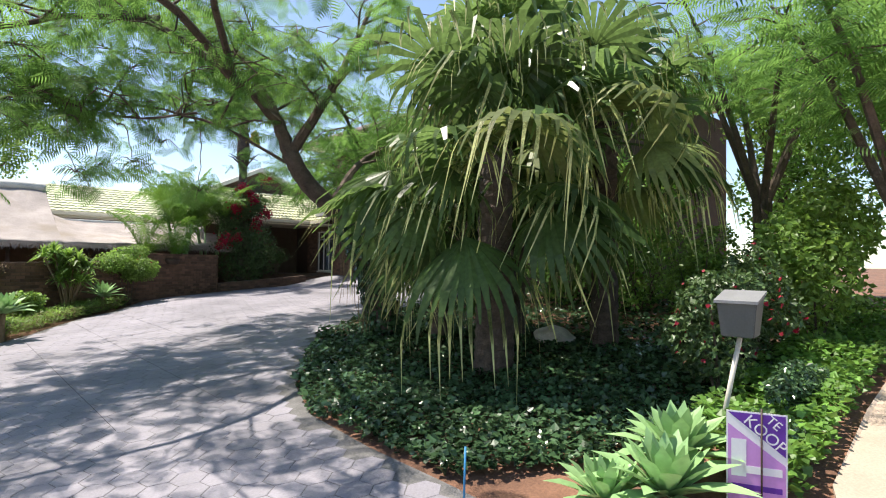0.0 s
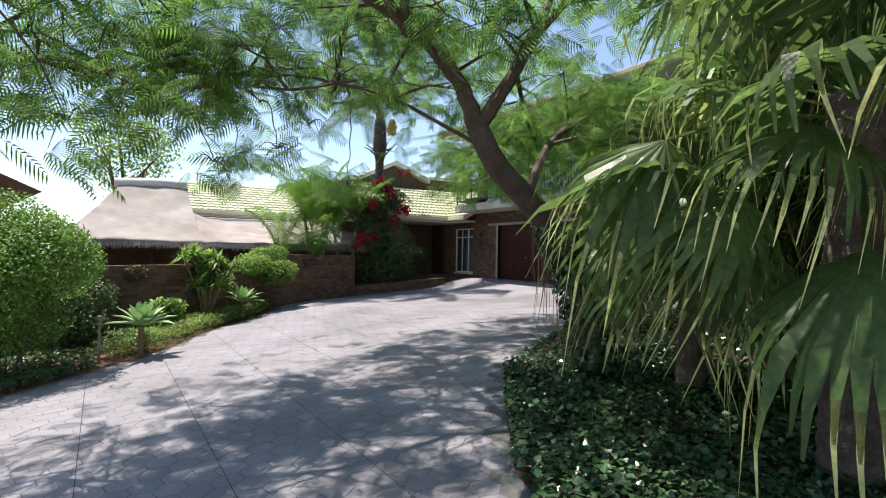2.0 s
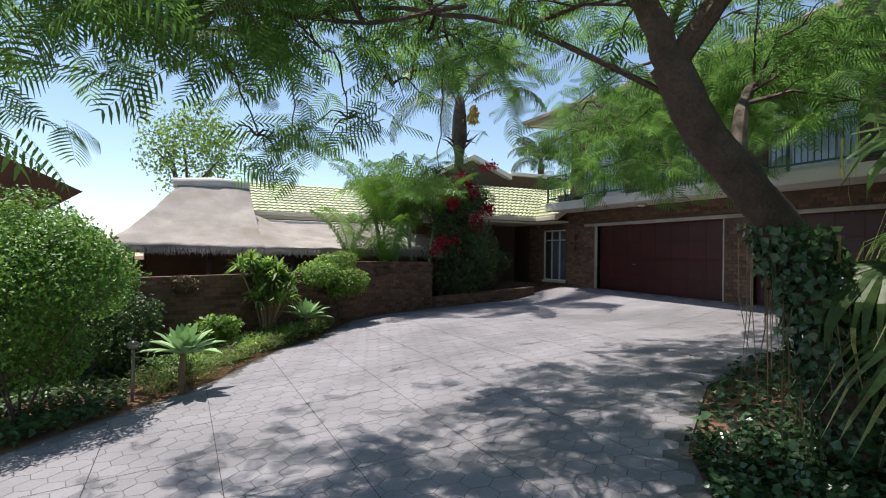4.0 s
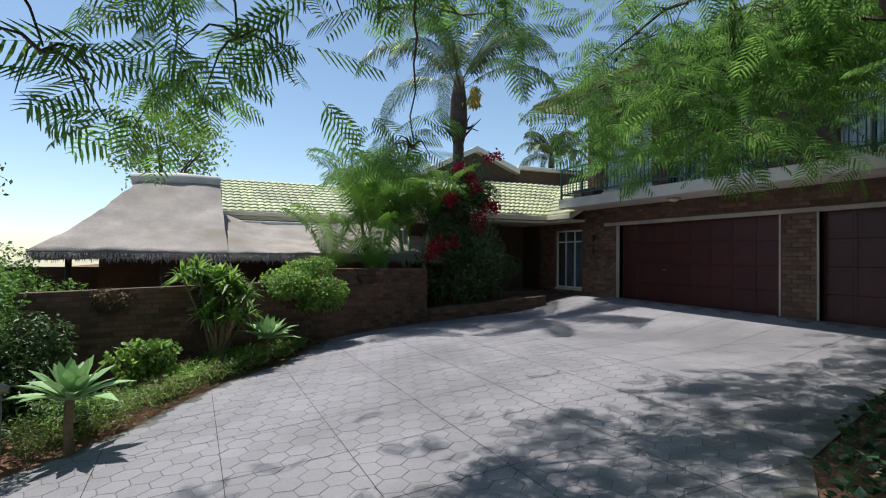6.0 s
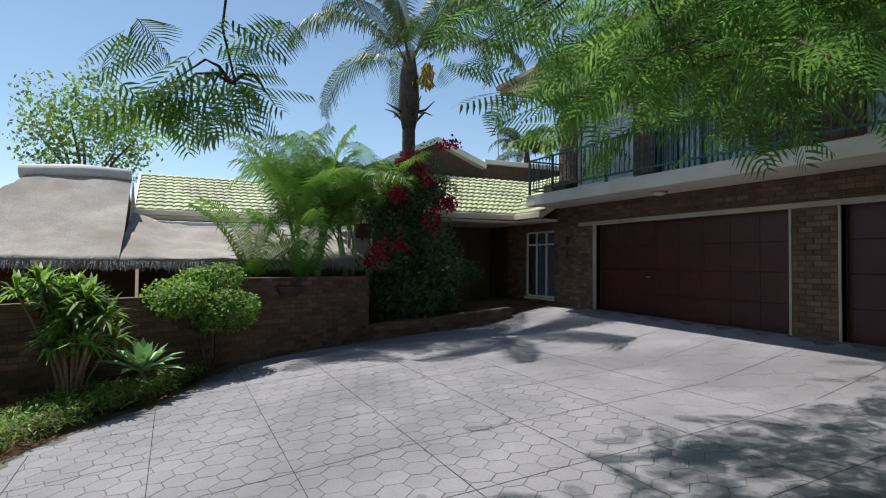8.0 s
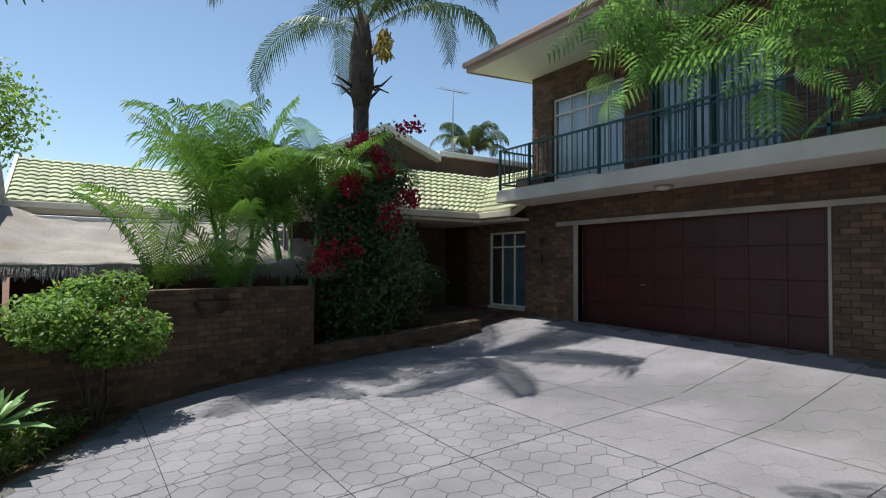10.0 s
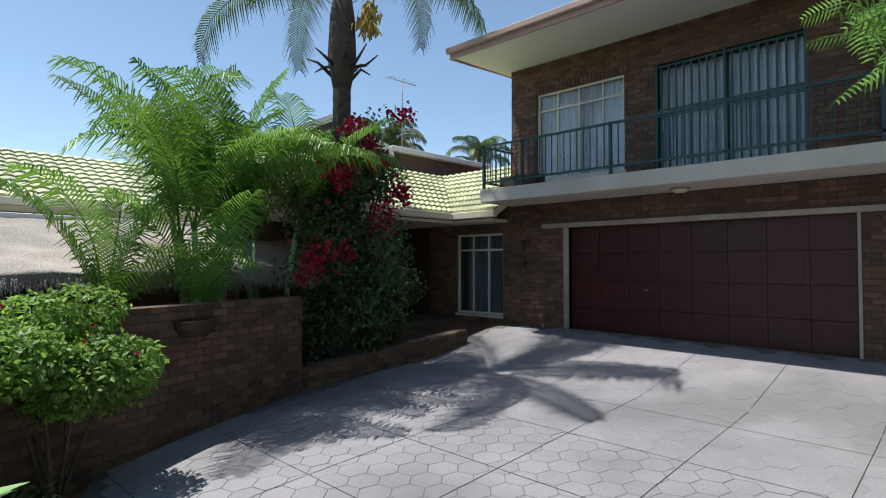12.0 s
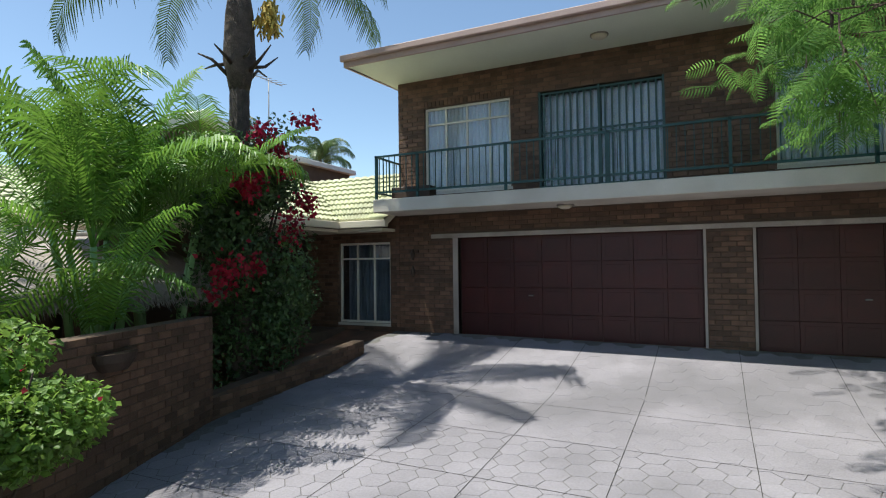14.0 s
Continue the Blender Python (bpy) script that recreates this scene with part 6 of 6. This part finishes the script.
# ================= small repeated pieces, last =================
def hexagons():
    """The stamped six-sided pattern: each piece a low bevelled plate on the slab, with wider cuts between the bays."""
    w = 0.27
    rr = random.Random(7)
    c30, s30 = math.cos(radians(30)), 0.5
    R = w / math.sqrt(3)
    ang = radians(12)
    ca, sa = math.cos(ang), math.sin(ang)
    V, F, near = [], [], []
    tmpl = []
    for k in range(6):
        a = radians(60 * k + 30)
        tmpl.append((math.cos(a), math.sin(a)))
    def bay(x, y):
        # distance to the nearest saw cut
        u, v = x * math.cos(0.62) + y * math.sin(0.62), -x * math.sin(0.62) + y * math.cos(0.62)
        return min(abs((u / 2.3) % 1 - 0.5) * 2.3, abs((v / 2.3) % 1 - 0.5) * 2.3)
    for i in range(-70, 90):
        for j in range(-80, 90):
            hx, hy = w * (i + 0.5 * (j % 2)), R * 1.5 * j
            x, y = hx * ca - hy * sa + 4, hx * sa + hy * ca + 8
            if not (-6 < x < 12.8 and -9 < y < 20) or not inside(x, y, DRIVE) or edge_distance(x, y, DRIVE) < R * 1.02:
                continue
            if 5.5 < x < 8.2 and 13.2 < y < 16.6 and len(near) < 300:
                near.append((x, y)); continue
            b = len(V)
            gz = rr.uniform(-0.001, 0.0015)
            worn = 0.02 if x > 8.6 else 0.0
            for rad, up in ((R * (0.975 + worn), 0.001), (R * (0.95 + 2.2 * worn), 0.004)):
                for cx, cy in tmpl:
                    px, py = x + rad * (cx * ca - cy * sa), y + rad * (cx * sa + cy * ca)
                    V.append((px, py, G(px, py) + up + gz))
            F += [(b + 6, b + 7, b + 8, b + 9), (b + 6, b + 9, b + 10, b + 11)]
            F += [(b + k, b + (k + 1) % 6, b + 6 + (k + 1) % 6, b + 6 + k) for k in range(6)]
    link("pavers", array_mesh("pavers", V, F), M_PAVER, drive, kind="stuff")
    v = [(rad * (cx * ca - cy * sa), rad * (cx * sa + cy * ca), up) for rad, up in ((R * 0.975, 0.001), (R * 0.95, 0.004)) for cx, cy in tmpl]
    f = [(6, 7, 8, 9), (6, 9, 10, 11)] + [(k, (k + 1) % 6, 6 + (k + 1) % 6, 6 + k) for k in range(6)]
    me = array_mesh("paver", v, f)
    me.materials.append(M_PAVER_ONE)
    for x, y in near:
        o = new("paver", me)
        o.parent = drive
        sx = (G(x + 0.1, y) - G(x - 0.1, y)) / 0.2
        sy = (G(x, y + 0.1) - G(x, y - 0.1)) / 0.2
        o.matrix_basis = pose(x, y, G(x, y), math.degrees(math.atan(sy)), -math.degrees(math.atan(sx)), 0)


hexagons()


def saw_cuts():
    """Straight narrow cuts that part the slab into bays."""
    n = 0
    lines = [((0.45 + 1.175 * k, 6.0), (0.45 + 1.175 * k, 19.3)) for k in range(9)] + [((-3.0, 9.95 + 1.2 * k), (12.75, 9.95 + 1.2 * k)) for k in range(7)]
    for (x0, y0), (x1, y1) in lines:
        V, F = [], []
        d = Vector((x1 - x0, y1 - y0, 0)).normalized()
        s = Vector((-d.y, d.x, 0)) * 0.0035
        m = int(math.hypot(x1 - x0, y1 - y0) / 0.25)
        last = False
        for i in range(m + 1):
            x, y = x0 + (x1 - x0) * i / m, y0 + (y1 - y0) * i / m
            ok = inside(x, y, DRIVE) and edge_distance(x, y, DRIVE) > 0.03
            if ok:
                for sg in (-1, 1):
                    V.append((x + s.x * sg, y + s.y * sg, G(x, y) + 0.0075))
                if last:
                    a = len(V) - 4
                    F.append((a, a + 1, a + 3, a + 2))
            last = ok
        if F:
            link("saw_cut", array_mesh("saw_cut", V, F), M_SAWCUT, drive)


saw_cuts()

# house front: u runs towards -y, so that the bricks face the drive
H = lambda hole: (CORNER_Y - hole[1], CORNER_Y - hole[0], hole[2], hole[3])
brick_face(front, (WALL_X, CORNER_Y, 0), (0, -1, 0), lambda u: 1.05, lambda u: 6.71, CORNER_Y - Y_END,
           [H(W1), H(SD), H(W3)] + [H((GD[0] - 0.05, GD[1] + 0.1, 0, LINTEL)), H((GD2[0], GD2[1] + 0.05, 0, LINTEL)), (0.76, 30, LINTEL, LINTEL + 0.085), (-1, 30, 3.87, 4.12)],
           near=(3.1, 5.3, 4.2, 6.7), seed=1)
brick_face(entry, (WALL_X, 22.2, 0), (0, -1, 0), lambda u: 1.05, lambda u: 3.95, 22.2 - CORNER_Y - 0.002, [(22.2 - WG[1], 22.2 - WG[0], WG[2], WG[3])], seed=2)
for (ob, p, u, L), z0, z1, s in ((wall_lo, (-0.3, 0.4), (1.84, 1.97), 3), (wall_hi, (0.2, 0.5), (2.22, 2.22), 4), (kerb, (0.5, 0.9), (1.2, 1.46), 5)):
    brick_face(ob, p, u, lambda t, z0=z0, L=L: z0[0] + (z0[1] - z0[0]) * t / L, lambda t, z1=z1, L=L: z1[0] + (z1[1] - z1[0]) * t / L, L, seed=s)
